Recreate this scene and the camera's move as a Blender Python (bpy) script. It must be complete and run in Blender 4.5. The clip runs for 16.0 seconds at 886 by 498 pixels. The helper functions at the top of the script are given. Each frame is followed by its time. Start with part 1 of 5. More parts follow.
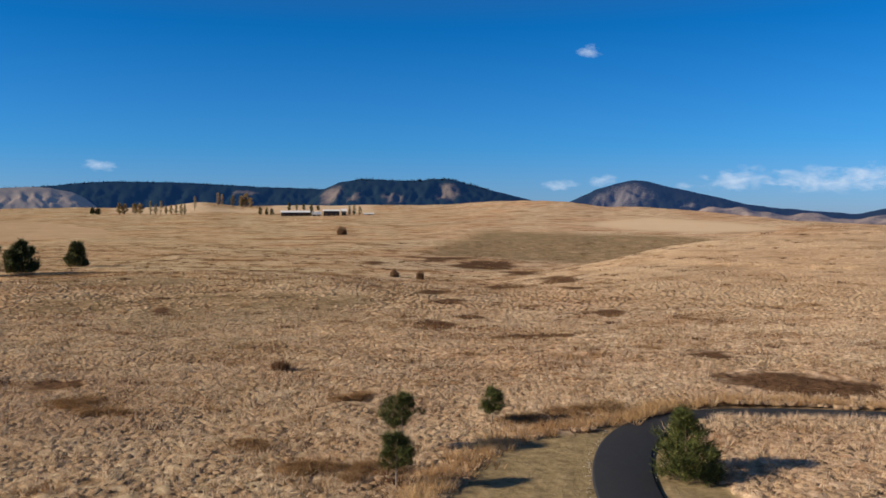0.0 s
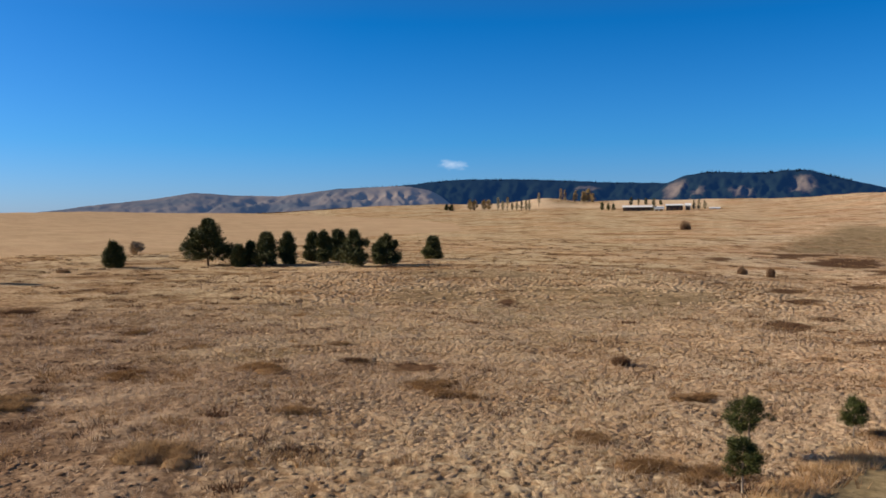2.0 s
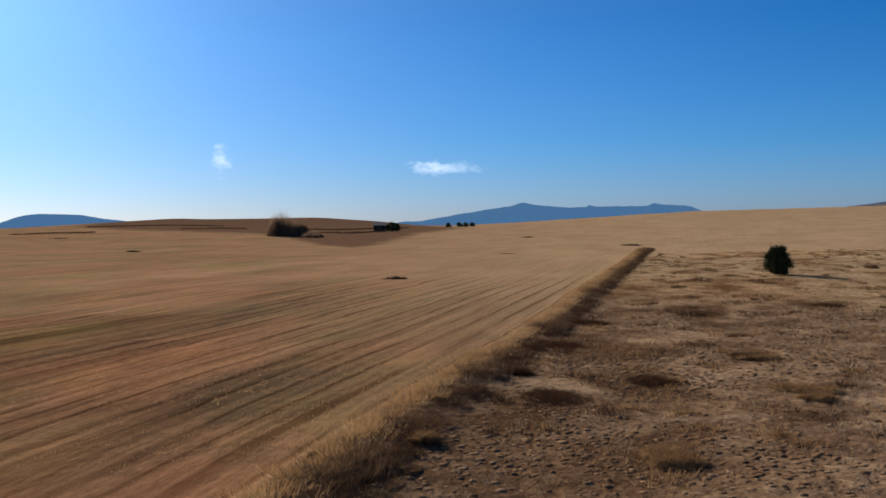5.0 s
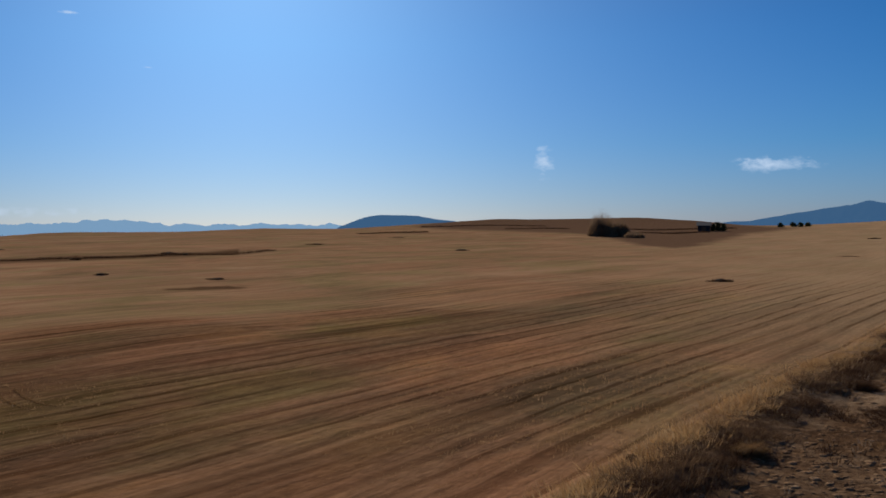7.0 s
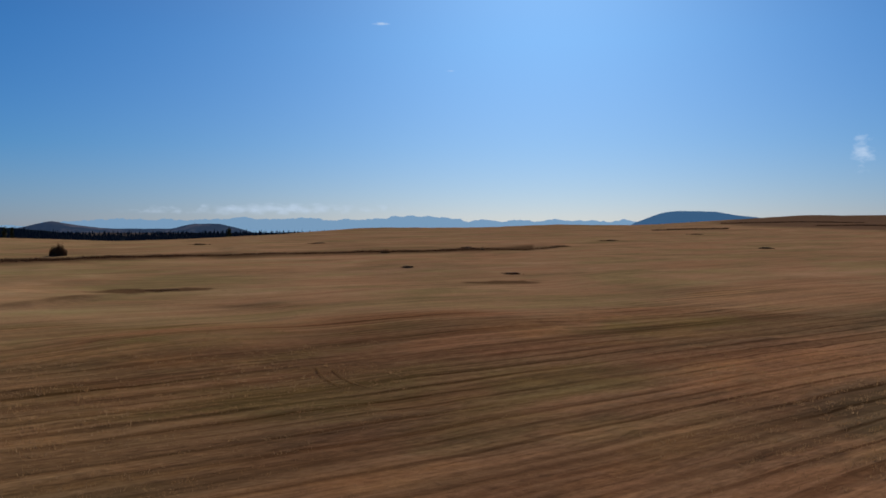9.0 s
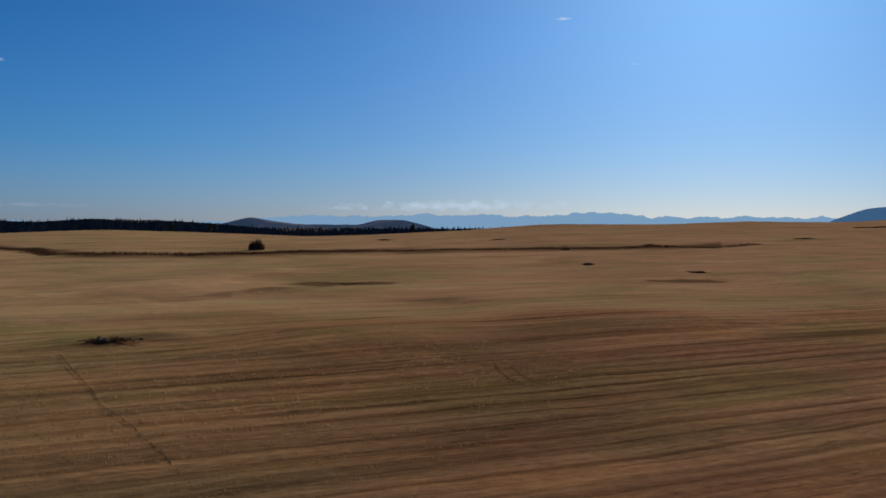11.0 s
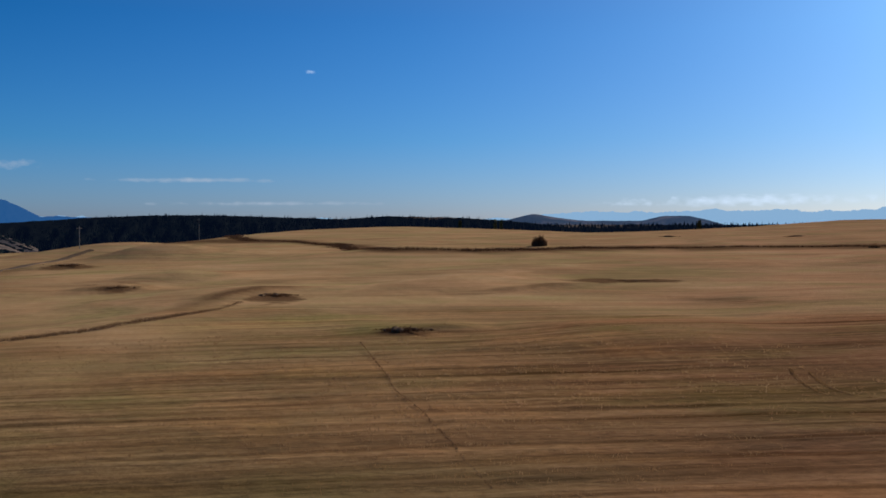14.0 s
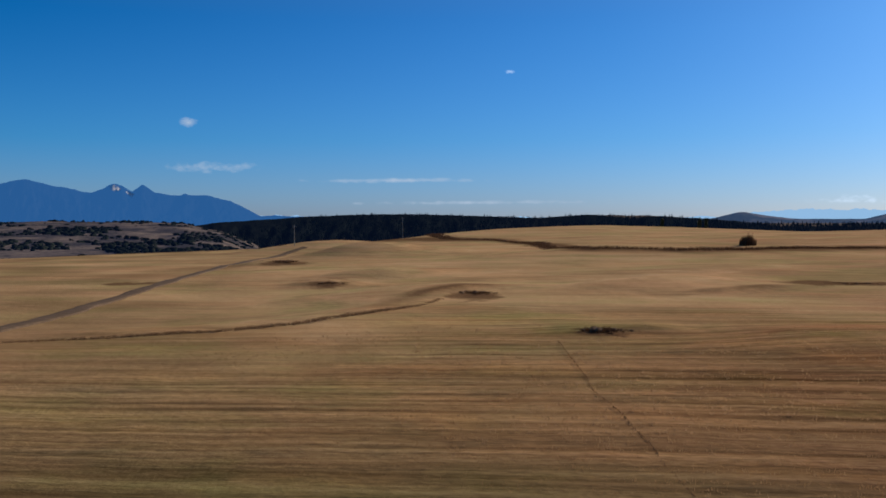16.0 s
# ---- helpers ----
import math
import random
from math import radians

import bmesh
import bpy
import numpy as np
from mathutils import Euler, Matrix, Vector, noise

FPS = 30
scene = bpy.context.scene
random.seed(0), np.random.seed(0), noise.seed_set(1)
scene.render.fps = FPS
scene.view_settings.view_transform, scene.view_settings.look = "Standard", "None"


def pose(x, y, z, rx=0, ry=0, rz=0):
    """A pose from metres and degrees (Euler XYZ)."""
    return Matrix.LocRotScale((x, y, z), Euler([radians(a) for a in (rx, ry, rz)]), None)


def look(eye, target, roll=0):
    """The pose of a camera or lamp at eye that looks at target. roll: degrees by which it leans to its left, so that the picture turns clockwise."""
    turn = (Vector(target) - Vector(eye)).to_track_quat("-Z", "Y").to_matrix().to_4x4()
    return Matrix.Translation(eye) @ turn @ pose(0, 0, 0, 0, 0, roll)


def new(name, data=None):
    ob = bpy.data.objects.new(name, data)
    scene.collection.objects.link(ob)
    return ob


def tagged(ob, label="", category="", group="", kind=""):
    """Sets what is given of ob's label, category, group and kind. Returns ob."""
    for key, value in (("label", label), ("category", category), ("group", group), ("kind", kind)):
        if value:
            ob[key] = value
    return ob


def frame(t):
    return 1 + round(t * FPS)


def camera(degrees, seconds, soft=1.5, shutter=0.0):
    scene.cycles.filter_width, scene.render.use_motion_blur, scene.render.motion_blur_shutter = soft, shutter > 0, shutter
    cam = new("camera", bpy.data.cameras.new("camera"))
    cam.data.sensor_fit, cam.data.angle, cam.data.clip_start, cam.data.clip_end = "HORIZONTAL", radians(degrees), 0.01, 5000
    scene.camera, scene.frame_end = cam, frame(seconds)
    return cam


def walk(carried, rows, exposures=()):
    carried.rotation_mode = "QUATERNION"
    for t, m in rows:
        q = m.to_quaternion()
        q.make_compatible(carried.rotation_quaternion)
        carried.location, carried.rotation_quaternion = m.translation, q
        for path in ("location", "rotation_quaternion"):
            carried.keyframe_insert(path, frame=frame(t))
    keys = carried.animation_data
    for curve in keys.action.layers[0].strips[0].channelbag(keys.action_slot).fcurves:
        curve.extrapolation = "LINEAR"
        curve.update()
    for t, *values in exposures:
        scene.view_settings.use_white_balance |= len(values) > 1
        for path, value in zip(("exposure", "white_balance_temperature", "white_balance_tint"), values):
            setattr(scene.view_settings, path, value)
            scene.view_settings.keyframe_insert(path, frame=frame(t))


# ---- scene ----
EYE = 11.0
cam = camera(53.0, 16.0, 1.65)
# seconds, heading to the left, pitch, lean: the camera hovers in one spot and turns
TURNS = [
    (0, 0.00, -1.30, 0.14),
    (0.5, 5.61, -1.38, 0.20),
    (1, 10.97, -1.42, 0.23),
    (1.5, 16.38, -1.48, 0.23),
    (2, 21.75, -1.55, 0.23),
    (2.5, 27.40, -1.61, 0.26),
    (3, 35.60, -1.64, 0.33),
    (3.5, 43.44, -1.65, 0.45),
    (4, 52.24, -1.64, 0.43),
    (4.5, 62.14, -1.60, 0.56),
    (5, 70.66, -1.56, 0.55),
    (5.2, 73.43, -1.58, 0.40),
    (7.3, 93.98, -1.37, 0.50),
    (7.5, 95.92, -1.40, 0.44),
    (8, 99.74, -1.38, 0.37),
    (8.5, 105.68, -1.46, 0.43),
    (8.7, 107.55, -1.47, 0.40),
    (10.8, 120.11, -1.58, 0.14),
    (11, 121.45, -1.64, 0.19),
    (11.5, 125.15, -1.63, 0.24),
    (12, 127.61, -1.62, 0.22),
    (12.5, 130.38, -1.63, 0.23),
    (13, 133.26, -1.69, 0.28),
    (13.5, 135.24, -1.74, 0.31),
    (14, 139.49, -1.78, 0.41),
    (14.5, 142.86, -1.82, 0.43),
    (15, 145.87, -1.84, 0.47),
    (15.5, 149.40, -1.82, 0.47),
    (16, 152.24, -1.77, 0.49),
]
walk(cam, [(t, pose(0.02, 0.01, EYE, 90 + p, lean, h)) for t, h, p, lean in TURNS],
     exposures=[(0.0, 0.49), (1.0, 0.58), (2.5, 0.63), (3.5, 0.57), (4.0, 0.50), (4.5, 0.41), (5.0, 0.13), (7.5, -0.42), (8.5, -0.43), (11.5, -0.40), (13.0, -0.27), (14.0, -0.05), (15.5, 0.09), (16.0, 0.17)])

# ---- light ----
SUN_BEARING, SUN_HEIGHT = 103.0, 22.5
world = bpy.data.worlds.new("sky")
scene.world = world
world.use_nodes = True
wn = world.node_tree
sky = wn.nodes.new("ShaderNodeTexSky")
sky.sky_type, sky.sun_disc = "NISHITA", False
sky.sun_elevation, sky.sun_rotation = radians(SUN_HEIGHT), radians(-SUN_BEARING)
sky.altitude, sky.air_density, sky.dust_density, sky.ozone_density = 900, 1.0, 1.1, 3.0
tint = wn.nodes.new("ShaderNodeMix")
tint.data_type, tint.blend_type = "RGBA", "MULTIPLY"
tint.inputs[0].default_value = 1.0
up, cool = wn.nodes.new("ShaderNodeSeparateXYZ"), wn.nodes.new("ShaderNodeValToRGB")
cool.color_ramp.elements[0].position, cool.color_ramp.elements[0].color = 0.0, (0.50, 0.66, 1.16, 1)
cool.color_ramp.elements[1].position, cool.color_ramp.elements[1].color = 0.22, (0.02, 0.48, 0.95, 1)
low = cool.color_ramp.elements.new(0.09)
low.color = (0.17, 0.60, 1.07, 1)
high = cool.color_ramp.elements.new(0.5)
high.color = (0.45, 0.42, 0.42, 1)
wn.links.new(wn.nodes.new("ShaderNodeTexCoord").outputs["Generated"], up.inputs[0])
wn.links.new(up.outputs["Z"], cool.inputs[0])
toward, veil = wn.nodes.new("ShaderNodeVectorMath"), wn.nodes.new("ShaderNodeValToRGB")
toward.operation = "DOT_PRODUCT"
toward.inputs[1].default_value = (-math.sin(radians(SUN_BEARING)) * math.cos(radians(SUN_HEIGHT)), math.cos(radians(SUN_BEARING)) * math.cos(radians(SUN_HEIGHT)), math.sin(radians(SUN_HEIGHT)))
wn.links.new(up.inputs[0].links[0].from_socket, toward.inputs[0])
veil.color_ramp.elements[0].position, veil.color_ramp.elements[1].position = 0.30, 1.0
part_veil = veil.color_ramp.elements.new(0.78)
part_veil.color = (0.50, 0.50, 0.50, 1)
wn.links.new(toward.outputs["Value"], veil.inputs[0])
pale_sky = wn.nodes.new("ShaderNodeMix")
pale_sky.data_type = "RGBA"
sunward = wn.nodes.new("ShaderNodeValToRGB")
sunward.color_ramp.elements[0].position, sunward.color_ramp.elements[0].color = 0.0, (0.30, 0.435, 0.80, 1)
sunward.color_ramp.elements[1].position, sunward.color_ramp.elements[1].color = 0.20, (0.290, 0.58, 1.0, 1)
wn.links.new(up.outputs["Z"], sunward.inputs[0])
wn.links.new(sunward.outputs[0], pale_sky.inputs[7])
wn.links.new(veil.outputs[0], pale_sky.inputs[0])
wn.links.new(cool.outputs[0], pale_sky.inputs[6])
wn.links.new(pale_sky.outputs[2], tint.inputs[7])
wn.links.new(sky.outputs[0], tint.inputs[6])
wn.links.new(tint.outputs[2], wn.nodes["Background"].inputs[0])
wn.nodes["Background"].inputs[1].default_value = 0.085


def bearing_dir(b, d=0.0):
    """Unit vector towards a bearing (degrees to the left of +y) and a height above the level (degrees)."""
    b, d = radians(b), radians(d)
    return Vector((-math.sin(b) * math.cos(d), math.cos(b) * math.cos(d), math.sin(d)))


sun = new("sun", bpy.data.lights.new("sun", "SUN"))
sun.data.energy, sun.data.angle, sun.data.color = 5.0, radians(0.6), (1.0, 0.86, 0.66)
sun.matrix_world = look(bearing_dir(SUN_BEARING, SUN_HEIGHT) * 100, (0, 0, 0))


# ---- materials ----
class Nodes:
    """Short-hand for a material's node tree."""

    def __init__(self, name, roughness=0.9, specular=0.2):
        self.mat = bpy.data.materials.new(name)
        self.mat.use_nodes = True
        self.tree = self.mat.node_tree
        self.bsdf = self.tree.nodes["Principled BSDF"]
        self.bsdf.inputs["Roughness"].default_value = roughness
        self.bsdf.inputs["Specular IOR Level"].default_value = specular

    def node(self, kind, **values):
        n = self.tree.nodes.new("ShaderNode" + kind)
        for key, v in values.items():
            n.inputs[key.replace("_", " ")].default_value = v
        return n

    def link(self, a, b):
        self.tree.links.new(a, b)

    def place(self):
        return self.node("NewGeometry").outputs["Position"]

    def noise(self, where, scale, detail=4.0, rough=0.6):
        n = self.node("TexNoise", Scale=scale, Detail=detail, Roughness=rough)
        self.link(where, n.inputs["Vector"])
        return n.outputs["Fac"]

    def stretch(self, where, turn, scale):
        a = self.node("VectorRotate")
        a.rotation_type = "Z_AXIS"
        a.inputs["Angle"].default_value = radians(turn)
        self.link(where, a.inputs["Vector"])
        m = self.node("Mapping")
        m.inputs["Scale"].default_value = scale
        self.link(a.outputs[0], m.inputs["Vector"])
        return m.outputs[0]

    def ramp(self, fac, *stops):
        r = self.node("ValToRGB")
        e = r.color_ramp.elements
        while len(e) < len(stops):
            e.new(0.5)
        for el, (p, c) in zip(e, stops):
            el.position, el.color = p, (*c, 1)
        self.link(fac, r.inputs[0])
        return r.outputs[0]

    def mix(self, fac, a, b, mode="MIX"):
        n = self.node("Mix")
        n.data_type, n.blend_type = "RGBA", mode
        for socket, v in ((n.inputs[0], fac), (n.inputs[6], a), (n.inputs[7], b)):
            if isinstance(v, (int, float)):
                socket.default_value = v
            elif isinstance(v, tuple):
                socket.default_value = (*v, 1)
            else:
                self.link(v, socket)
        return n.outputs[2]

    def math(self, op, a, b=0.0):
        n = self.node("Math")
        n.operation = op
        for socket, v in zip(n.inputs, (a, b)):
            if isinstance(v, (int, float)):
                socket.default_value = v
            else:
                self.link(v, socket)
        return n.outputs[0]

    def attribute(self, name):
        n = self.node("Attribute")
        n.attribute_name = name
        return n.outputs["Fac"]

    def bump(self, fac, strength, distance):
        b = self.node("Bump", Strength=strength, Distance=distance)
        self.link(fac, b.inputs["Height"])
        self.link(b.outputs[0], self.bsdf.inputs["Normal"])
        return b

    def done(self, colour):
        if isinstance(colour, tuple):
            self.bsdf.inputs["Base Color"].default_value = (*colour, 1)
        else:
            self.link(colour, self.bsdf.inputs["Base Color"])
        return self.mat


ROW_BEARING, ROW_GAP = 55.08, 1.6


def ground_material():
    n = Nodes("dry_ground", 1.0, 0.0)
    p = n.place()
    fine, mid, wide = n.noise(p, 2.0, 6, 0.7), n.noise(p, 0.16, 5, 0.6), n.noise(p, 0.020, 4)
    lumps = n.noise(p, 0.9, 3, 0.6)
    grass = n.ramp(fine, (0.30, (0.35, 0.248, 0.156)), (0.52, (0.585, 0.440, 0.292)), (0.75, (0.74, 0.582, 0.412)))
    grass = n.mix(n.ramp(wide, (0.42, (0, 0, 0)), (0.60, (1, 1, 1))), grass, n.mix(1.0, grass, (0.98, 0.86, 0.80), "MULTIPLY"))
    grass = n.mix(n.ramp(mid, (0.36, (0.9, 0.9, 0.9)), (0.46, (0, 0, 0))), grass, n.mix(1.0, grass, (0.52, 0.45, 0.39), "MULTIPLY"))
    streak = n.noise(n.stretch(p, 20, (0.045, 0.075, 1)), 1.0, 6, 0.68)
    grass = n.mix(n.ramp(streak, (0.40, (0.95, 0.95, 0.95)), (0.45, (0.35, 0.35, 0.35)), (0.505, (0, 0, 0))), grass, n.mix(1.0, grass, (0.48, 0.39, 0.32), "MULTIPLY"))
    grass = n.mix(n.ramp(streak, (0.54, (0, 0, 0)), (0.64, (0.6, 0.6, 0.6))), grass, n.mix(1.0, grass, (1.15, 1.18, 1.22), "MULTIPLY"))
    dash = n.noise(n.stretch(p, -12, (0.10, 0.26, 1)), 1.0, 5, 0.7)
    grass = n.mix(n.ramp(dash, (0.35, (0.85, 0.85, 0.85)), (0.42, (0, 0, 0))), grass, n.mix(1.0, grass, (0.46, 0.40, 0.34), "MULTIPLY"))
    grass = n.mix(n.ramp(dash, (0.58, (0, 0, 0)), (0.66, (0.7, 0.7, 0.7))), grass, n.mix(1.0, grass, (1.18, 1.20, 1.20), "MULTIPLY"))
    grass = n.mix(n.attribute("olive"), n.mix(1.0, grass, (1.18, 1.21, 1.25), "MULTIPLY"), n.mix(1.0, grass, (1.06, 1.12, 1.06), "MULTIPLY"))
    # Cell edges between tussocks darkened: their shade is put into the colour
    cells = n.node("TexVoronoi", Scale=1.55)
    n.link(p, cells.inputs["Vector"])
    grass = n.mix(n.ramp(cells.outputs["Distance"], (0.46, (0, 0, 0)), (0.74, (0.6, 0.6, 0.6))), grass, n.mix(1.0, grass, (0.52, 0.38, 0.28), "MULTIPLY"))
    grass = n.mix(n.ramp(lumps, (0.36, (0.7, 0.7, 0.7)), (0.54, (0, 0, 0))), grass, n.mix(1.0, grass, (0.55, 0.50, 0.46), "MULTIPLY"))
    worn = n.ramp(n.math("ADD", n.math("MULTIPLY", fine, 0.7), n.math("MULTIPLY", mid, 0.9)), (0.62, (0.097, 0.056, 0.034)), (0.78, (0.245, 0.158, 0.099)), (0.96, (0.43, 0.305, 0.198)))
    grass = n.mix(n.attribute("worn"), grass, worn)
    # rows of stubble: thin dark seed rows, drill passes, wheel marks, then stains that lie across them
    lie = n.noise(p, 0.045, 2)
    bent = n.node("VectorMath")
    bent.operation = "ADD"
    n.link(p, bent.inputs[0])
    n.link(n.mix(1.0, n.mix(lie, (-0.7, -0.7, 0), (0.7, 0.7, 0)), (1, 1, 1), "MULTIPLY"), bent.inputs[1])
    q = bent.outputs[0]
    rows = n.noise(n.stretch(q, -ROW_BEARING, (1.1, 0.035, 1)), 1.0, 4, 0.65)
    passes = n.noise(n.stretch(q, -ROW_BEARING, (0.42, 0.008, 1)), 1.0, 2, 0.5)
    tracks = n.noise(n.stretch(q, -ROW_BEARING, (0.20, 0.0035, 1)), 1.0, 1, 0.4)
    swath = n.noise(n.stretch(q, -ROW_BEARING, (0.045, 0.012, 1)), 1.0, 5, 0.62)
    stain = n.noise(n.stretch(q, -ROW_BEARING, (0.085, 0.032, 1)), 1.0, 6, 0.66)
    grain = n.noise(n.stretch(q, -ROW_BEARING, (3.2, 0.9, 1)), 1.0, 4, 0.7)
    stubble = n.ramp(n.math("ADD", n.math("MULTIPLY", rows, 0.55), n.math("MULTIPLY", grain, 0.45)), (0.34, (0.105, 0.064, 0.035)), (0.50, (0.240, 0.150, 0.081)), (0.66, (0.375, 0.246, 0.138)))
    stubble = n.mix(n.ramp(swath, (0.40, (0.75, 0.75, 0.75)), (0.54, (0, 0, 0))), stubble, n.mix(1.0, stubble, (0.72, 0.76, 0.72), "MULTIPLY"))
    stubble = n.mix(n.ramp(swath, (0.50, (0, 0, 0)), (0.64, (0.8, 0.8, 0.8))), stubble, n.mix(1.0, stubble, (1.16, 1.06, 1.0), "MULTIPLY"))
    stubble = n.mix(n.ramp(stain, (0.53, (0, 0, 0)), (0.62, (0.85, 0.85, 0.85))), stubble, n.mix(1.0, stubble, (0.62, 0.68, 0.74), "MULTIPLY"))
    stubble = n.mix(n.ramp(stain, (0.36, (0.8, 0.8, 0.8)), (0.46, (0, 0, 0))), stubble, n.mix(1.0, stubble, (1.25, 1.20, 1.05), "MULTIPLY"))
    edges = n.math("SUBTRACT", passes, n.math("ADD", n.math("MULTIPLY", n.math("SUBTRACT", grain, 0.5), 0.16), n.math("MULTIPLY", n.math("SUBTRACT", stain, 0.5), 0.22)))
    stubble = n.mix(n.ramp(edges, (0.37, (0.8, 0.8, 0.8)), (0.43, (0, 0, 0))), stubble, n.mix(1.0, stubble, (0.66, 0.63, 0.61), "MULTIPLY"))
    stubble = n.mix(n.ramp(edges, (0.57, (0, 0, 0)), (0.62, (0.7, 0.7, 0.7))), stubble, n.mix(1.0, stubble, (1.22, 1.22, 1.18), "MULTIPLY"))
    stubble = n.mix(n.ramp(tracks, (0.36, (0.85, 0.85, 0.85)), (0.40, (0, 0, 0))), stubble, n.mix(1.0, stubble, (0.70, 0.68, 0.67), "MULTIPLY"))
    # gap: low spots between tufts, shade painted as darker grass
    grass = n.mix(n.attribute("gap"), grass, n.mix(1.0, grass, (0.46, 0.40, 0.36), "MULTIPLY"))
    stubble = n.mix(n.attribute("drilled"), stubble, n.mix(1.0, stubble, (0.86, 0.87, 0.88), "MULTIPLY"))
    olive = n.noise(n.stretch(q, -ROW_BEARING, (0.05, 0.022, 1)), 1.0, 7, 0.70)
    smooth = n.mix(n.ramp(swath, (0.38, (0, 0, 0)), (0.60, (1, 1, 1))), (0.430, 0.268, 0.150), (0.315, 0.190, 0.103))
    smooth = n.mix(n.ramp(olive, (0.38, (0.85, 0.85, 0.85)), (0.50, (0, 0, 0))), smooth, (0.215, 0.140, 0.072))
    smooth = n.mix(n.ramp(olive, (0.55, (0, 0, 0)), (0.66, (0.7, 0.7, 0.7))), smooth, (0.51, 0.345, 0.205))
    smooth = n.mix(n.ramp(edges, (0.40, (0.45, 0.45, 0.45)), (0.46, (0, 0, 0))), smooth, n.mix(1.0, smooth, (0.66, 0.63, 0.60), "MULTIPLY"))
    smooth = n.mix(n.ramp(grain, (0.36, (0.4, 0.4, 0.4)), (0.5, (0, 0, 0))), smooth, n.mix(1.0, smooth, (0.72, 0.70, 0.68), "MULTIPLY"))
    stubble = n.mix(n.attribute("even"), stubble, n.mix(0.25, smooth, stubble))
    stubble = n.mix(n.attribute("ochre"), n.mix(1.0, stubble, (1.05, 0.96, 0.97), "MULTIPLY"), n.mix(1.0, stubble, (1.12, 1.17, 1.08), "MULTIPLY"))
    stubble = n.mix(1.0, stubble, (1.06, 1.08, 1.13), "MULTIPLY")
    hue = n.noise(n.stretch(q, -ROW_BEARING, (0.055, 0.026, 1)), 1.0, 5, 0.62)
    stubble = n.mix(n.ramp(hue, (0.38, (1, 1, 1)), (0.50, (0, 0, 0))), stubble, n.mix(1.0, stubble, (0.80, 0.95, 0.80), "MULTIPLY"))
    stubble = n.mix(n.ramp(hue, (0.50, (0, 0, 0)), (0.64, (1, 1, 1))), stubble, n.mix(1.0, stubble, (1.12, 1.00, 1.00), "MULTIPLY"))
    # Stubble seen against the sun is darkened here, by colour alone
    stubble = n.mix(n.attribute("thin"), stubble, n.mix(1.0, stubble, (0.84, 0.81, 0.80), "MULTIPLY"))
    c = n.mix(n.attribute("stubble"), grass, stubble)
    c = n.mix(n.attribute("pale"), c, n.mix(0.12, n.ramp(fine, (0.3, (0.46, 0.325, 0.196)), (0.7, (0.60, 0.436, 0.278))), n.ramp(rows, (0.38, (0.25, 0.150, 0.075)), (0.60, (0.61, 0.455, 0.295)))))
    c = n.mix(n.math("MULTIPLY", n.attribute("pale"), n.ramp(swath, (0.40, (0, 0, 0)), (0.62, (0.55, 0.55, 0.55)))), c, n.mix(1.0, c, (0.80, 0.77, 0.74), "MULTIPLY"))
    drill = n.node("SeparateXYZ")
    n.link(n.stretch(q, -ROW_BEARING, (1, 1, 1)), drill.inputs[0])
    wave = n.math("SINE", n.math("ADD", n.math("MULTIPLY", drill.outputs[0], 2 * math.pi / 2.7), n.math("MULTIPLY", n.noise(n.stretch(q, -ROW_BEARING, (0.22, 0.004, 1)), 1.0, 2), 9.0)))
    fade = n.ramp(n.noise(n.stretch(q, -ROW_BEARING, (0.09, 0.03, 1)), 1.0, 4, 0.65), (0.38, (0.2, 0.2, 0.2)), (0.56, (1, 1, 1)))
    drill_line = n.ramp(n.math("ADD", wave, n.math("MULTIPLY", n.math("SUBTRACT", grain, 0.5), 0.9)), (0.74, (0, 0, 0)), (0.94, (0.9, 0.9, 0.9)))
    c = n.mix(n.math("MULTIPLY", n.math("MULTIPLY", n.math("MULTIPLY", drill_line, n.math("SUBTRACT", 1.0, n.math("MULTIPLY", n.attribute("ochre"), 0.45))), fade), n.math("MULTIPLY", n.attribute("stubble"), n.math("SUBTRACT", 1.0, n.math("MULTIPLY", n.attribute("even"), 0.85)))), c, n.mix(1.0, c, (0.44, 0.39, 0.36), "MULTIPLY"))
    c = n.mix(n.math("MULTIPLY", n.math("MULTIPLY", n.attribute("pale"), n.attribute("stubble")), n.ramp(n.math("ADD", n.math("MULTIPLY", stain, 0.6), n.math("MULTIPLY", grain, 0.4)), (0.42, (0.7, 0.7, 0.7)), (0.54, (0, 0, 0)))), c, n.mix(1.0, c, (0.76, 0.74, 0.73), "MULTIPLY"))
    c = n.mix(n.attribute("straw"), c, n.ramp(fine, (0.3, (0.58, 0.435, 0.295)), (0.7, (0.72, 0.555, 0.39))))
    c = n.mix(n.attribute("sage"), c, n.ramp(n.math("ADD", n.math("MULTIPLY", fine, 0.5), n.math("MULTIPLY", n.noise(p, 0.35, 4, 0.7), 0.5)), (0.36, (0.090, 0.062, 0.034)), (0.50, (0.235, 0.168, 0.096)), (0.64, (0.42, 0.310, 0.190))))
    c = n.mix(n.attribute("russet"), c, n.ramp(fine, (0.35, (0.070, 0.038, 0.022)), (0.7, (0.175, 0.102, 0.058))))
    c = n.mix(n.attribute("tilled"), c, n.ramp(fine, (0.35, (0.125, 0.074, 0.048)), (0.7, (0.26, 0.162, 0.107))))
    c = n.mix(n.attribute("mown"), c, n.ramp(n.math("ADD", n.math("MULTIPLY", fine, 0.6), n.math("MULTIPLY", lumps, 0.4)), (0.36, (0.165, 0.122, 0.066)), (0.5, (0.265, 0.198, 0.108)), (0.64, (0.345, 0.262, 0.150))))
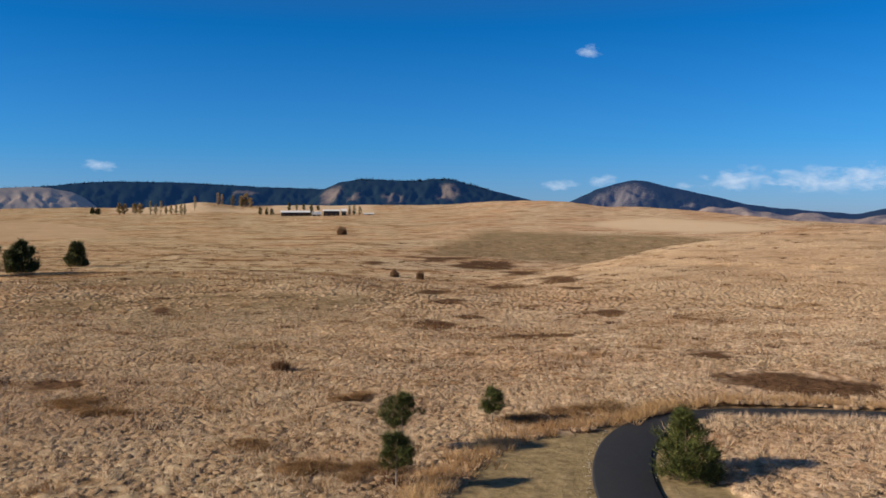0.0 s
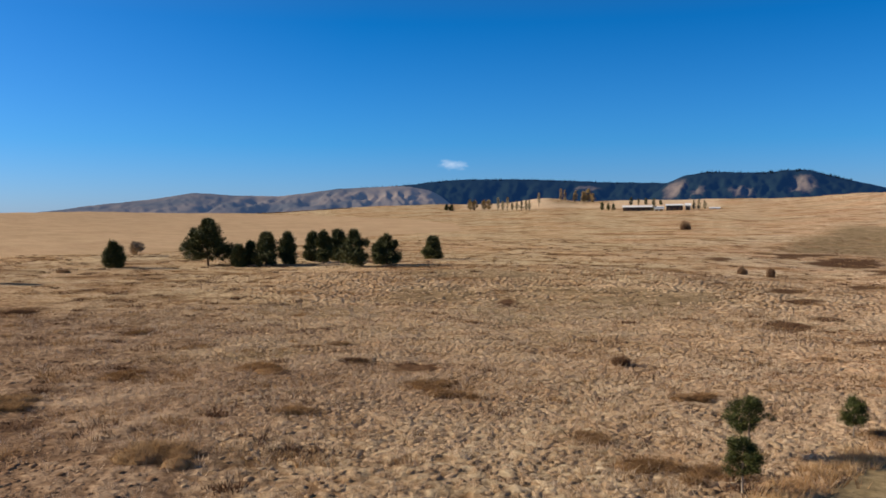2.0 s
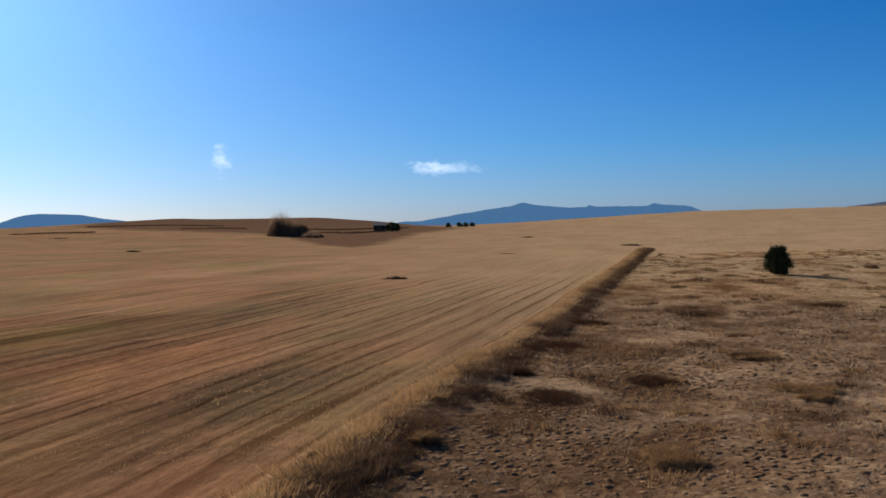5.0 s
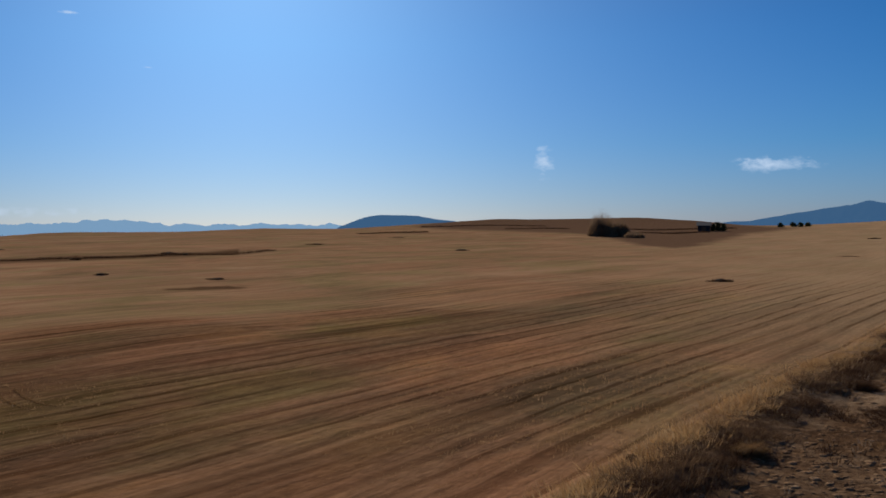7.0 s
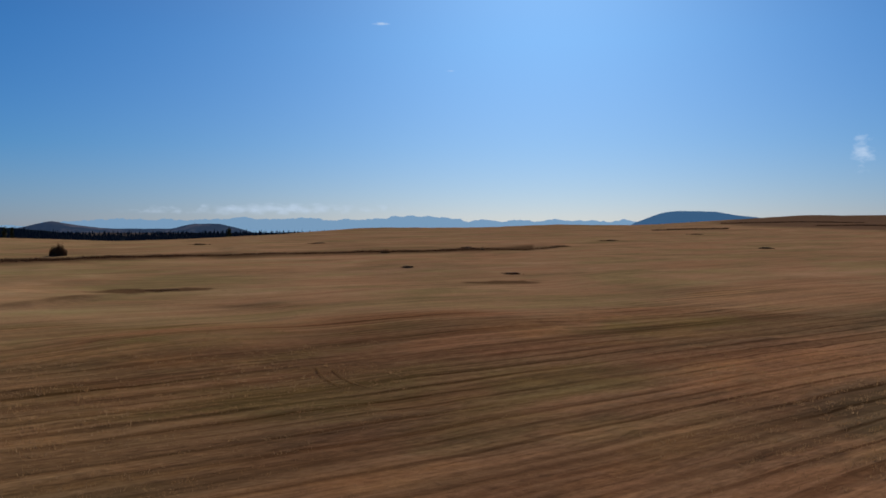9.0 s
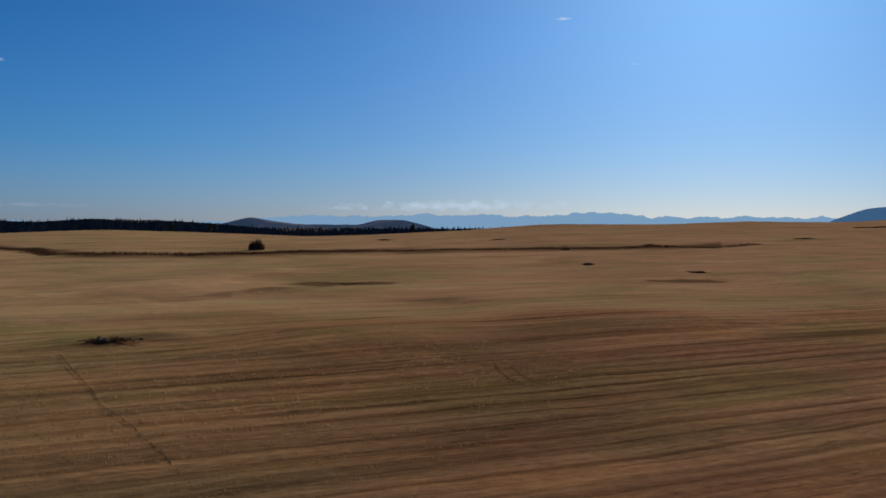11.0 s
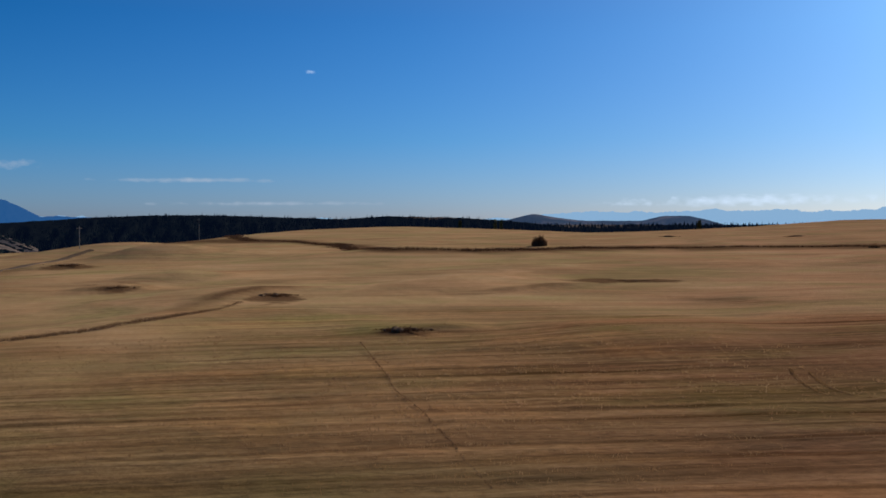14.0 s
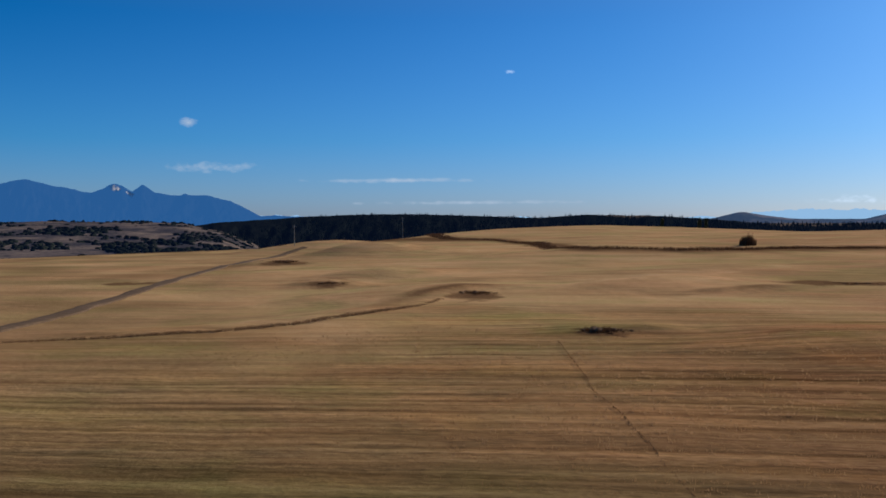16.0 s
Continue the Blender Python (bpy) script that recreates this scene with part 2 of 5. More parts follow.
    bump = n.bump(n.math("ADD", fine, n.math("ADD", n.math("MULTIPLY", lumps, 1.6), n.math("ADD", n.math("MULTIPLY", mid, 2.0), n.math("MULTIPLY", n.attribute("stubble"), n.math("ADD", n.math("MULTIPLY", rows, 2.2), n.math("MULTIPLY", grain, 1.2)))))), 0.6, 0.30)
    n.link(n.math("SUBTRACT", 0.6, n.math("ADD", n.math("MULTIPLY", n.attribute("mown"), 0.3), n.math("MULTIPLY", n.attribute("stubble"), 0.36))), bump.inputs["Strength"])
    return n.done(c)


def blade_material(name, dark, light, warm, thin=0.15, shaggy=0.0):
    n = Nodes(name, 1.0, 0.0)
    rnd = n.node("NewGeometry").outputs["Random Per Island"]
    c = n.ramp(n.math("ADD", n.math("MULTIPLY", rnd, 0.55), n.math("MULTIPLY", n.noise(n.place(), 1.7, 4, 0.7), 0.5)), (0.15, dark), (0.6, light), (0.95, warm))
    if shaggy:
        c = n.mix(n.ramp(n.noise(n.place(), 0.028, 4), (0.40, (0.9, 0.9, 0.9)), (0.54, (0, 0, 0))), c, n.mix(1.0, c, (0.74, 0.68, 0.62), "MULTIPLY"))
    c = n.mix(n.ramp(n.noise(n.place(), 0.12, 3), (0.38, (0, 0, 0)), (0.62, (0.7, 0.7, 0.7))), c, n.mix(1.0, c, (0.80, 0.70, 0.64), "MULTIPLY"))
    n.done(c)
    if shaggy:
        n.bump(n.noise(n.place(), 11.0, 4, 0.75), shaggy, 0.14)
    through_light = n.node("BsdfTranslucent")
    n.link(c, through_light.inputs[0])
    both = n.node("MixShader", Fac=thin)
    n.link(n.bsdf.outputs[0], both.inputs[1])
    n.link(through_light.outputs[0], both.inputs[2])
    n.link(both.outputs[0], n.tree.nodes["Material Output"].inputs[0])
    return n.mat


def leaf_material(name, dark, light):
    n = Nodes(name, 0.7, 0.3)
    rnd = n.node("NewGeometry").outputs["Random Per Island"]
    c = n.ramp(rnd, (0.0, dark), (1.0, light))
    c = n.mix(n.ramp(n.noise(n.place(), 1.4, 3), (0.4, (0, 0, 0)), (0.65, (0.6, 0.6, 0.6))), c, n.mix(1.0, c, (0.6, 0.6, 0.5), "MULTIPLY"))
    return n.done(c)


def plain_material(name, a, b, scale, roughness=0.85, bump=0.2):
    n = Nodes(name, roughness, 0.08)
    f = n.noise(n.place(), scale, 6, 0.65)
    n.bump(f, bump, 0.05)
    return n.done(n.mix(n.noise(n.place(), scale * 0.13, 3), n.ramp(f, (0.3, a), (0.7, b)), n.ramp(f, (0.3, tuple(v * 0.8 for v in a)), (0.7, a))))


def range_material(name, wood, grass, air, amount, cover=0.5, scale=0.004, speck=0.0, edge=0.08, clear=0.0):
    """Distant slopes: woods and dry grass, with haze mixed in as a glow."""
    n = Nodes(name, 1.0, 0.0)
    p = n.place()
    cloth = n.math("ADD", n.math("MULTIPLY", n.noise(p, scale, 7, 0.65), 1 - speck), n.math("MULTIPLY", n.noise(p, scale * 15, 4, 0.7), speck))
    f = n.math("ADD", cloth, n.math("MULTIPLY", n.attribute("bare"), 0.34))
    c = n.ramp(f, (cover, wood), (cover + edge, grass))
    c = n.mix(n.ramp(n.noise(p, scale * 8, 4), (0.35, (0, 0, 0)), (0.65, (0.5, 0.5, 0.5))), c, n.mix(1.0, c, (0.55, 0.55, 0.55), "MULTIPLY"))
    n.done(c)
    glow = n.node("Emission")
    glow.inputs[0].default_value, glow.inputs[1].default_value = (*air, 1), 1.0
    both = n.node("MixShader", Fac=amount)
    # Snow gets less of the painted haze
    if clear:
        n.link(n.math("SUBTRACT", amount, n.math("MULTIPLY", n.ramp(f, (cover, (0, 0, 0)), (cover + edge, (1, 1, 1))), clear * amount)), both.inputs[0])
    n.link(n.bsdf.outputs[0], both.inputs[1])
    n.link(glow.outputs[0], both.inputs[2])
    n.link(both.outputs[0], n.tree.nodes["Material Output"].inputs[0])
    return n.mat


GROUND = ground_material()
TUSSOCK = blade_material("tussock_grass", (0.42, 0.302, 0.192), (0.62, 0.480, 0.335), (0.74, 0.605, 0.455))
MOUND = blade_material("tussock_crowns", (0.36, 0.248, 0.142), (0.52, 0.384, 0.248), (0.62, 0.478, 0.330), 0.15, 0.7)
TALLGRASS = blade_material("tall_dry_grass", (0.36, 0.215, 0.10), (0.55, 0.375, 0.195), (0.66, 0.48, 0.28), 0.38)
MOUNDGRASS = blade_material("matted_brown_grass", (0.20, 0.122, 0.062), (0.40, 0.262, 0.14), (0.56, 0.39, 0.22), 0.35, 0.6)
WORNTUFT = blade_material("worn_brown_tufts", (0.18, 0.112, 0.067), (0.32, 0.208, 0.130), (0.46, 0.325, 0.212), 0.15, 0.6)
STALKS = blade_material("cut_stubble", (0.22, 0.135, 0.072), (0.35, 0.225, 0.125), (0.45, 0.305, 0.178), 0.5)
THICKET = blade_material("bare_brown_twigs", (0.13, 0.080, 0.048), (0.24, 0.152, 0.092), (0.34, 0.225, 0.14), 0.4)
DEADTWIGS = blade_material("dead_brown_twigs", (0.15, 0.105, 0.07), (0.28, 0.20, 0.135), (0.40, 0.29, 0.19), 0.45)
TWIGS = leaf_material("pale_bare_twigs", (0.30, 0.215, 0.135), (0.52, 0.39, 0.25))
BRUSH = blade_material("brown_brush", (0.075, 0.042, 0.025), (0.145, 0.083, 0.050), (0.23, 0.14, 0.085))
HEDGEBRUSH = blade_material("matted_border_brush", (0.105, 0.064, 0.038), (0.23, 0.148, 0.090), (0.36, 0.245, 0.15), 0.25)
NEEDLES = leaf_material("pine_needles", (0.024, 0.033, 0.007), (0.100, 0.110, 0.020))
DARKPINE = leaf_material("dark_pine_needles", (0.031, 0.037, 0.010), (0.112, 0.114, 0.031))
GOLD = leaf_material("yellow_poplar_leaves", (0.26, 0.18, 0.08), (0.50, 0.37, 0.17))
PALEGOLD = leaf_material("pale_autumn_leaves", (0.22, 0.18, 0.10), (0.48, 0.40, 0.24))
PALEBARK = plain_material("pale_young_bark", (0.26, 0.20, 0.15), (0.42, 0.34, 0.26), 8.0)
BARK = plain_material("bark", (0.12, 0.08, 0.055), (0.24, 0.17, 0.12), 8.0)
ASPHALT = plain_material("asphalt", (0.028, 0.029, 0.033), (0.044, 0.045, 0.050), 12.0, 0.8, 0.15)
DIRT = plain_material("dirt_road", (0.080, 0.054, 0.038), (0.19, 0.132, 0.092), 0.9, 1.0)
ROCK = plain_material("field_stone", (0.11, 0.066, 0.042), (0.24, 0.155, 0.10), 3.0)
WHITE = plain_material("white_metal_roof", (0.72, 0.72, 0.72), (0.82, 0.82, 0.82), 0.6, 0.5, 0.02)
SHEDROOF = plain_material("weathered_grey_roof", (0.13, 0.13, 0.135), (0.20, 0.20, 0.205), 0.8, 0.7, 0.05)
WALLDARK = plain_material("dark_barn_wall", (0.035, 0.035, 0.04), (0.06, 0.06, 0.065), 0.5)
POLEWOOD = plain_material("grey_pole_wood", (0.28, 0.26, 0.24), (0.42, 0.40, 0.37), 4.0)

# ---- terrain ----
# bearing and height, in degrees, of the crest of the nearer land
CREST = [(-60, 0.3), (-27, 0.15), (-21.4, 0.45), (-16.5, 1.05), (-12.4, 1.38), (-10.3, 1.36), (-8.1, 1.72), (-5.5, 1.85),
         (-2.8, 1.76), (-0.6, 1.57), (2, 1.56), (5.2, 1.56), (7.5, 1.52), (10.8, 1.53), (12.3, 1.45), (13.5, 1.5), (14.8, 1.74), (16.0, 1.68),
         (17.0, 1.45), (18.5, 1.32), (22, 1.33), (26.6, 1.22), (32.2, 0.80), (39, 0.80), (43, 0.90), (49.4, 0.78), (54.6, 0.72), (60.8, 0.40),
         (65.5, 0.12), (70.3, -0.06), (72.5, -0.01), (75, 0.30), (79, 0.58), (83.5, 0.49), (87.7, 0.56), (92.4, 0.28), (97.4, 0.0),
         (103, 0.08), (107.3, -0.08), (115, -0.06), (120.4, -0.45), (125, -0.66), (130, -0.80), (135.4, -0.56), (142, -0.30),
         (148, -0.47), (151, -0.66), (155, -1.07), (160, -1.55), (170, -1.80), (179, -2.0)]
# bearing and distance of that crest
CREST_FAR = [(-60, 500), (-27, 520), (-16, 900), (-5, 1100), (10, 1250), (25, 1250), (45, 1000), (60, 850), (75, 950), (90, 900),
             (105, 720), (120, 600), (135, 560), (148, 500), (156, 450), (165, 390), (179, 340)]


def wrap(b):
    return (np.asarray(b) + 100.0) % 360.0 - 100.0


def profile(points, b):
    xs, ys = zip(*points)
    xs, ys = list(xs) + [300 - 0.0], list(ys) + [ys[0]]
    return np.interp(wrap(b), xs, ys)


def soft_profile(points, b, width=0.8):
    return sum(profile(points, np.asarray(b) + k * width) for k in (-1, -0.5, 0, 0.5, 1)) / 5


# rises and hollows: x, y, height, reach along x, reach along y
HILLS = [(-86, -32, 0.9, 17, 15), (-68, -50, 1.0, 14, 11), (55, 335, -5.0, 75, 70), (15, 120, -0.8, 40, 25), (-72, -165, 2.0, 13, 8), (-95, -112, 1.2, 18, 8), (-45, -95, 0.5, 20, 8), (-130, -130, 2.2, 22, 16),
         (-104, -250, 4.2, 20, 11), (-112, -300, 4.0, 30, 14), (-66, -222, 1.3, 9, 5), (-56, -152, 1.3, 8, 4), (-40, -140, -0.7, 25, 14), (-20, -110, -0.8, 40, 22), (-150, -190, 2.0, 60, 25)]
# long rises: (x, y, height) along the crest, then the reach of the flank on its right and on its left hand
RIDGES = [([(8, 150, 0.0), (25, 183, 0.6), (42, 211, 2.4), (70, 240, 6.2), (106, 270, 9.0), (147, 295, 8.8), (207, 318, 5.5)], 80, 38),
          ([(-92, 132, 0.6), (-61, 160, 1.7), (-48, 172, 2.3), (-36, 172, 2.3), (-22, 158, 1.7), (-8, 132, 0.5)], 24, 22),
          ([(4, 130, 0.0), (10, 160, -0.9), (18, 195, -2.2), (30, 245, -3.2), (50, 295, -2.2), (85, 345, 0.0)], 24, 42),
          ([(13.8, -28.3, 0.25), (-35.4, 6, 0.5), (-150, 86, 0.5), (-268, 168, 0.3)], 2.4, 2.0)]
# low banks in the field: (x, y, rise) along the foot; the ground beyond the foot stands higher
BANKS = [([(30, -107, 0.0), (14, -104, 0.25), (-2, -100, 0.3), (-12, -96, 0.35), (-22, -93, 0.4), (-33, -94, 0.35), (-42, -97, 0.4), (-50, -104, 0.55), (-60, -113, 0.95), (-68, -118, 1.2), (-78, -118, 0.4), (-86, -117, 0.0)], 6, 20),
         ([(-84, -96, 0.0), (-96, -95, 0.7), (-107, -96, 0.8), (-124, -95, 0.0)], 3, 30),
         ([(-50, -62, 0.0), (-53, -67, 0.5), (-57, -66, 0.5), (-61, -63, 0.0)], 2.5, 8)]


def along(x, y, line):
    """Distance from a line of (x, y, height), which hand it is on (-1 to the right), and the height there."""
    best, side, tall = np.full(np.shape(x), 1e9), np.ones(np.shape(x)), np.zeros(np.shape(x))
    for (x0, y0, h0), (x1, y1, h1) in zip(line, line[1:]):
        dx, dy = x1 - x0, y1 - y0
        t = np.clip(((x - x0) * dx + (y - y0) * dy) / (dx * dx + dy * dy), 0, 1)
        d = np.hypot(x - x0 - t * dx, y - y0 - t * dy)
        near = d < best
        best, tall = np.where(near, d, best), np.where(near, h0 + (h1 - h0) * t, tall)
        side = np.where(near, np.sign(dx * (y - y0) - dy * (x - x0)), side)
    return best, side, tall


def swell(x, y):
    """Broad undulations of the ploughland."""
    u, v = x + 14 * np.sin(y / 61.0), y + 17 * np.sin(x / 83.0 + 1.0)
    return 0.34 * np.sin(u / 13.0 + 0.7) * np.sin(v / 19.0) + 0.42 * np.sin(u / 29.0 + v / 37.0) + 0.18 * np.sin(v / 8.5 - u / 17.0)


def height(x, y):
    x, y = np.asarray(x, float), np.asarray(y, float)
    r = np.hypot(x, y)
    b = np.degrees(np.arctan2(-x, y))
    far = soft_profile(CREST_FAR, b, 6)
    top = EYE + far * np.tan(np.radians(soft_profile(CREST, b)))
    broad = EYE + far * np.tan(np.radians(sum(soft_profile(CREST, b, w) for w in (4, 8, 12, 16)) / 4))
    t = r / far
    z = np.where(t <= 1, broad * np.minimum(t, 1) ** 2.2 + (top - broad) * np.minimum(t, 1) ** 7, top - np.minimum((r - far) * 0.05 * np.minimum((r - far) / 60, 1), 45 + 0 * r))
    z = np.where((t > 1) & (r > 2500), z - (r - 2500) * 0.01, z)
    for hx, hy, hh, sx, sy in HILLS:
        z = z + hh * np.exp(-((x - hx) / sx) ** 2 - ((y - hy) / sy) ** 2)
    for line, right, left in RIDGES:
        d, side, tall = along(x, y, line)
        z = z + tall * np.exp(-(d / np.where(side < 0, right, left)) ** 2)
    for line, face, reach in BANKS:
        d, side, tall = along(x, y, line)
        d = d * side
        rise = np.clip(d / face + 0.5, 0, 1)
        z = z + tall * rise * rise * (3 - 2 * rise) * np.exp(-(np.maximum(d, 0) / reach) ** 2)
    field = np.clip((wrap(b) - 92) / 12, 0, 1) * np.clip((r - 85) / 60, 0, 1) * np.clip((0.92 - t) / 0.2, 0, 1) * np.clip((167 - wrap(b)) / 10, 0, 1)
    return z + swell(x, y) * field


def roughness_at(x, y):
    """Hummocks: gentle swells everywhere, small tussocky lumps off the field."""
    v = noise.fractal((x * 0.022, y * 0.022, 0.3), 0.9, 2.1, 3) * 0.50
    return v + noise.fractal((x * 0.16, y * 0.16, 5.1), 0.8, 2.2, 3) * 0.13


def tussocks_at(x, y):
    """Lumpy tufts about a metre across."""
    v = noise.noise((x * 1.5, y * 1.5, 1.7)) + 0.4 * noise.noise((x * 3.1, y * 3.1, 6.2))
    return max(-0.25, v) * 0.16


def lay(b, d, reach=4000.0):
    """The place on the ground that is met at a bearing and a height above the level, from the lookout."""
    way = bearing_dir(b)
    r = np.geomspace(8, reach, 3000)
    z = height(way.x * r, way.y * r)
    up = np.degrees(np.arctan2(z - EYE, r))
    hit = np.nonzero(up >= d)[0]
    i = hit[0] if len(hit) else int(np.argmax(up))
    x, y = float(way.x * r[i]), float(way.y * r[i])
    return Vector((x, y, float(height(x, y)) + roughness_at(x, y)))


def inside(polygon, x, y):
    x, y = np.asarray(x), np.asarray(y)
    n, hit = len(polygon), np.zeros(np.shape(x), bool)
    for i in range(n):
        (x0, y0), (x1, y1) = polygon[i], polygon[i - 1]
        if y0 != y1:
            hit ^= ((y0 > y) != (y1 > y)) & (x < (x1 - x0) * (y - y0) / (y1 - y0) + x0)
    return hit


HEDGE_A, HEDGE_B = Vector((-35.4, 6.0)), Vector((-262.7, 164.7))
HEDGE = (HEDGE_B - HEDGE_A).normalized()
FIELD_EDGE = [(20.4, -0.37), (25.4, -0.63), (32.2, -1.25), (41.1, -1.65), (50.2, -1.80), (58.0, -1.99)]
SAGE_SLOPE = [(1.0, -1.75), (0.5, -1.2), (-2.8, -0.12), (-7.8, -0.34), (-12.4, -0.42), (-16.5, -0.62), (-19.0, -1.0), (-16, -1.9), (-7.8, -2.3), (-4.2, -1.95)]
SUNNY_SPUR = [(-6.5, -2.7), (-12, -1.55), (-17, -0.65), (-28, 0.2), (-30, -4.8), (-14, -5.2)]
TILLED = [(93, 0.05), (92, 0.35), (88, 0.7), (79, 0.8), (74, 0.6), (72.2, 0.0), (69.3, -0.22), (72, -0.5), (74, -1.0), (76, -1.42), (79, -1.15), (81, -0.55), (85, -0.32), (90, -0.12)]
PALE_FIELD = [(-8.5, 0.30), (-13.1, 0.66), (-18.2, 0.35), (-20.9, -0.07), (-16.5, -0.34), (-11.4, -0.04)]
FARM_FIELD = [(20.5, 0.98), (20.5, 1.5), (16, 2.0), (14.9, 1.9), (14.9, 1.35), (11, 1.25), (10.5, 2), (4.5, 2), (4.5, 1.05), (10.5, 1.0), (14.5, 1.1), (16, 1.0)]
DARK_HOLLOWS = [(13, -4.25, 5.0, 0.45), (20, -3.2, 5, 0.35), (7, -4.6, 2.5, 0.3), (10, -5.2, 5.5, 0.8), (17, -5.4, 4, 0.9), (14, -7.2, 3, 0.5), (22.5, -4.6, 3.5, 0.5), (30, -5.4, 4, 0.5), (33, -8.2, 3, 0.5)]
PATH = [(9.2, 22), (7.6, 30), (7.4, 36), (8.4, 42.2), (10.2, 47.4), (13.0, 50.9), (16.6, 52.2), (21, 52.0), (26, 50.7), (32, 49.2), (45, 48)]
MOWN = [(-3, 24), (0.0, 35.5), (1.6, 40.5), (3.2, 44.2), (5.4, 46.6), (8.6, 47.6), (11, 49), (12, 45), (12, 36), (14, 24)]
GULLY = [(156.8, -1.15), (152, -1.14), (149.1, -1.20), (146.4, -1.48), (143.4, -1.78), (137, -1.93), (132.7, -1.90), (126.1, -1.77), (118.9, -1.69), (112.1, -1.63), (107, -1.53), (102, -1.31)]
# russet and dark patches of brush: bearing, dip, half width, half height
PATCHES = [(-0.2, -1.95, 1.7, 0.15), (-2.7, -2.38, 2.3, 0.22), (-4.9, -2.86, 1.3, 0.13), (-8.2, -3.86, 1.0, 0.1), (-7.6, -3.26, 1.25, 0.2), (-3.9, -3.76, 1.54, 0.16), (0.7, -4.09, 1.28, 0.18), (-0.4, -4.7, 1.28, 0.16),
           (0.2, -6.17, 1.46, 0.28), (-1.8, -5.72, 0.91, 0.17), (-6.0, -6.84, 2.9, 0.25), (-21.6, -9.43, 5.2, 0.8), (-17.1, -7.87, 1.75, 0.34),
           (-10.7, -5.44, 1.06, 0.22), (23.8, -9.49, 1.69, 0.34), (17.6, -4.94, 0.75, 0.2), (4.5, -2.24, 0.72, 0.13), (5.9, -11.2, 1.2, 0.25), (21.3, -11.1, 0.8, 0.2)]
PATCHES_FIELD = [(61.2, -7.68, 4.0, 0.8), (58.5, -10.1, 2.6, 0.9), (54.4, -5.6, 1.9, 0.4), (47.2, -5.0, 1.5, 0.4), (40.6, -6.3, 0.9, 0.25),
                 (51.3, -8.2, 1.3, 0.3), (28.5, -7.7, 0.5, 0.2), (56, -13.5, 2.5, 0.8), (66, -12.5, 3, 1.2), (36, -12, 2.0, 0.4)]


def field_side(x, y):
    """Positive on the stubble side of the hedge line."""
    return (np.asarray(x) - HEDGE_A.x) * -HEDGE.y + (np.asarray(y) - HEDGE_A.y) * HEDGE.x


def stubble_at(x, y, dip, b):
    edge = np.interp(b, [p[0] for p in FIELD_EDGE], [p[1] for p in FIELD_EDGE])
    upper = np.interp(b, [20.4, 20.9, 23, 28.7, 36, 45], [-0.37, 0.0, 0.28, 0.58, 0.76, 2.0])
    near = (b > 56.5) & (field_side(x, y) > 0)
    beyond = (b > 20.4) & (b <= 58.0) & (dip > edge) & (dip < upper)
    return near | beyond


def path_distance(x, y, line):
    x, y = np.asarray(x, float), np.asarray(y, float)
    best = np.full(np.shape(x), 1e9)
    for (x0, y0), (x1, y1) in zip(line, line[1:]):
        dx, dy = x1 - x0, y1 - y0
        t = np.clip(((x - x0) * dx + (y - y0) * dy) / (dx * dx + dy * dy), 0, 1)
        best = np.minimum(best, np.hypot(x - x0 - t * dx, y - y0 - t * dy))
    return best


def mesh_object(name, verts, faces, material, parent=None, smooth=False):
    me = bpy.data.meshes.new(name)
    verts, faces = np.asarray(verts, np.float32), np.asarray(faces, np.int32)
    k = faces.shape[1]
    me.vertices.add(len(verts))
    me.vertices.foreach_set("co", verts.ravel())
    me.loops.add(faces.size)
    me.loops.foreach_set("vertex_index", faces.ravel())
    me.polygons.add(len(faces))
    me.polygons.foreach_set("loop_start", np.arange(0, faces.size, k, dtype=np.int32))
    me.polygons.foreach_set("loop_total", np.full(len(faces), k, np.int32))
    me.polygons.foreach_set("use_smooth", np.full(len(faces), smooth))
    me.update(calc_edges=True)
    me.validate()
    me.materials.append(material)
    ob = new(name, me)
    ob.parent = parent
    return ob


def add_attribute(ob, name, values):
    a = ob.data.attributes.new(name, "FLOAT", "POINT")
    a.data.foreach_set("value", np.asarray(values, np.float32))


def grid_faces(rows, cols, closed=False):
    i, j = np.meshgrid(np.arange(rows - 1), np.arange(cols if closed else cols - 1), indexing="ij")
    a, b = i * cols + j, i * cols + (j + 1) % cols
    return np.stack([a, b, b + cols, a + cols], -1).reshape(-1, 4)


def soft_spots(spots, b, d, ragged=1.0):
    v = np.zeros(np.shape(b))
    for sb, sd, wb, wd in spots:
        q = ((b - sb) / wb) ** 2 + ((d - sd) / wd) ** 2
        v = np.maximum(v, np.clip((1.25 - q * ragged) * 1.4, 0, 1))
    return v


def soft_inside(polygon, b, d, wb, wd):
    return sum(inside(polygon, b + wb * i, d + wd * j).astype(float) for i, j in ((0, 0), (1, 0), (-1, 0), (0, 1), (0, -1), (0.6, 0.6), (-0.6, -0.6), (0.6, -0.6), (-0.6, 0.6))) / 9


def line_on_ground(points):
    return [(p.x, p.y) for p in (lay(b, d) for b, d in points)]


ROAD = [(186, -7.2), (181.1, -6.46), (178.3, -5.96), (175.7, -5.45), (173.4, -4.75), (170.8, -4.0), (168.1, -3.22), (165.2, -2.48), (162.5, -1.89), (160.9, -1.56)]
ROAD_LINE = line_on_ground(ROAD)


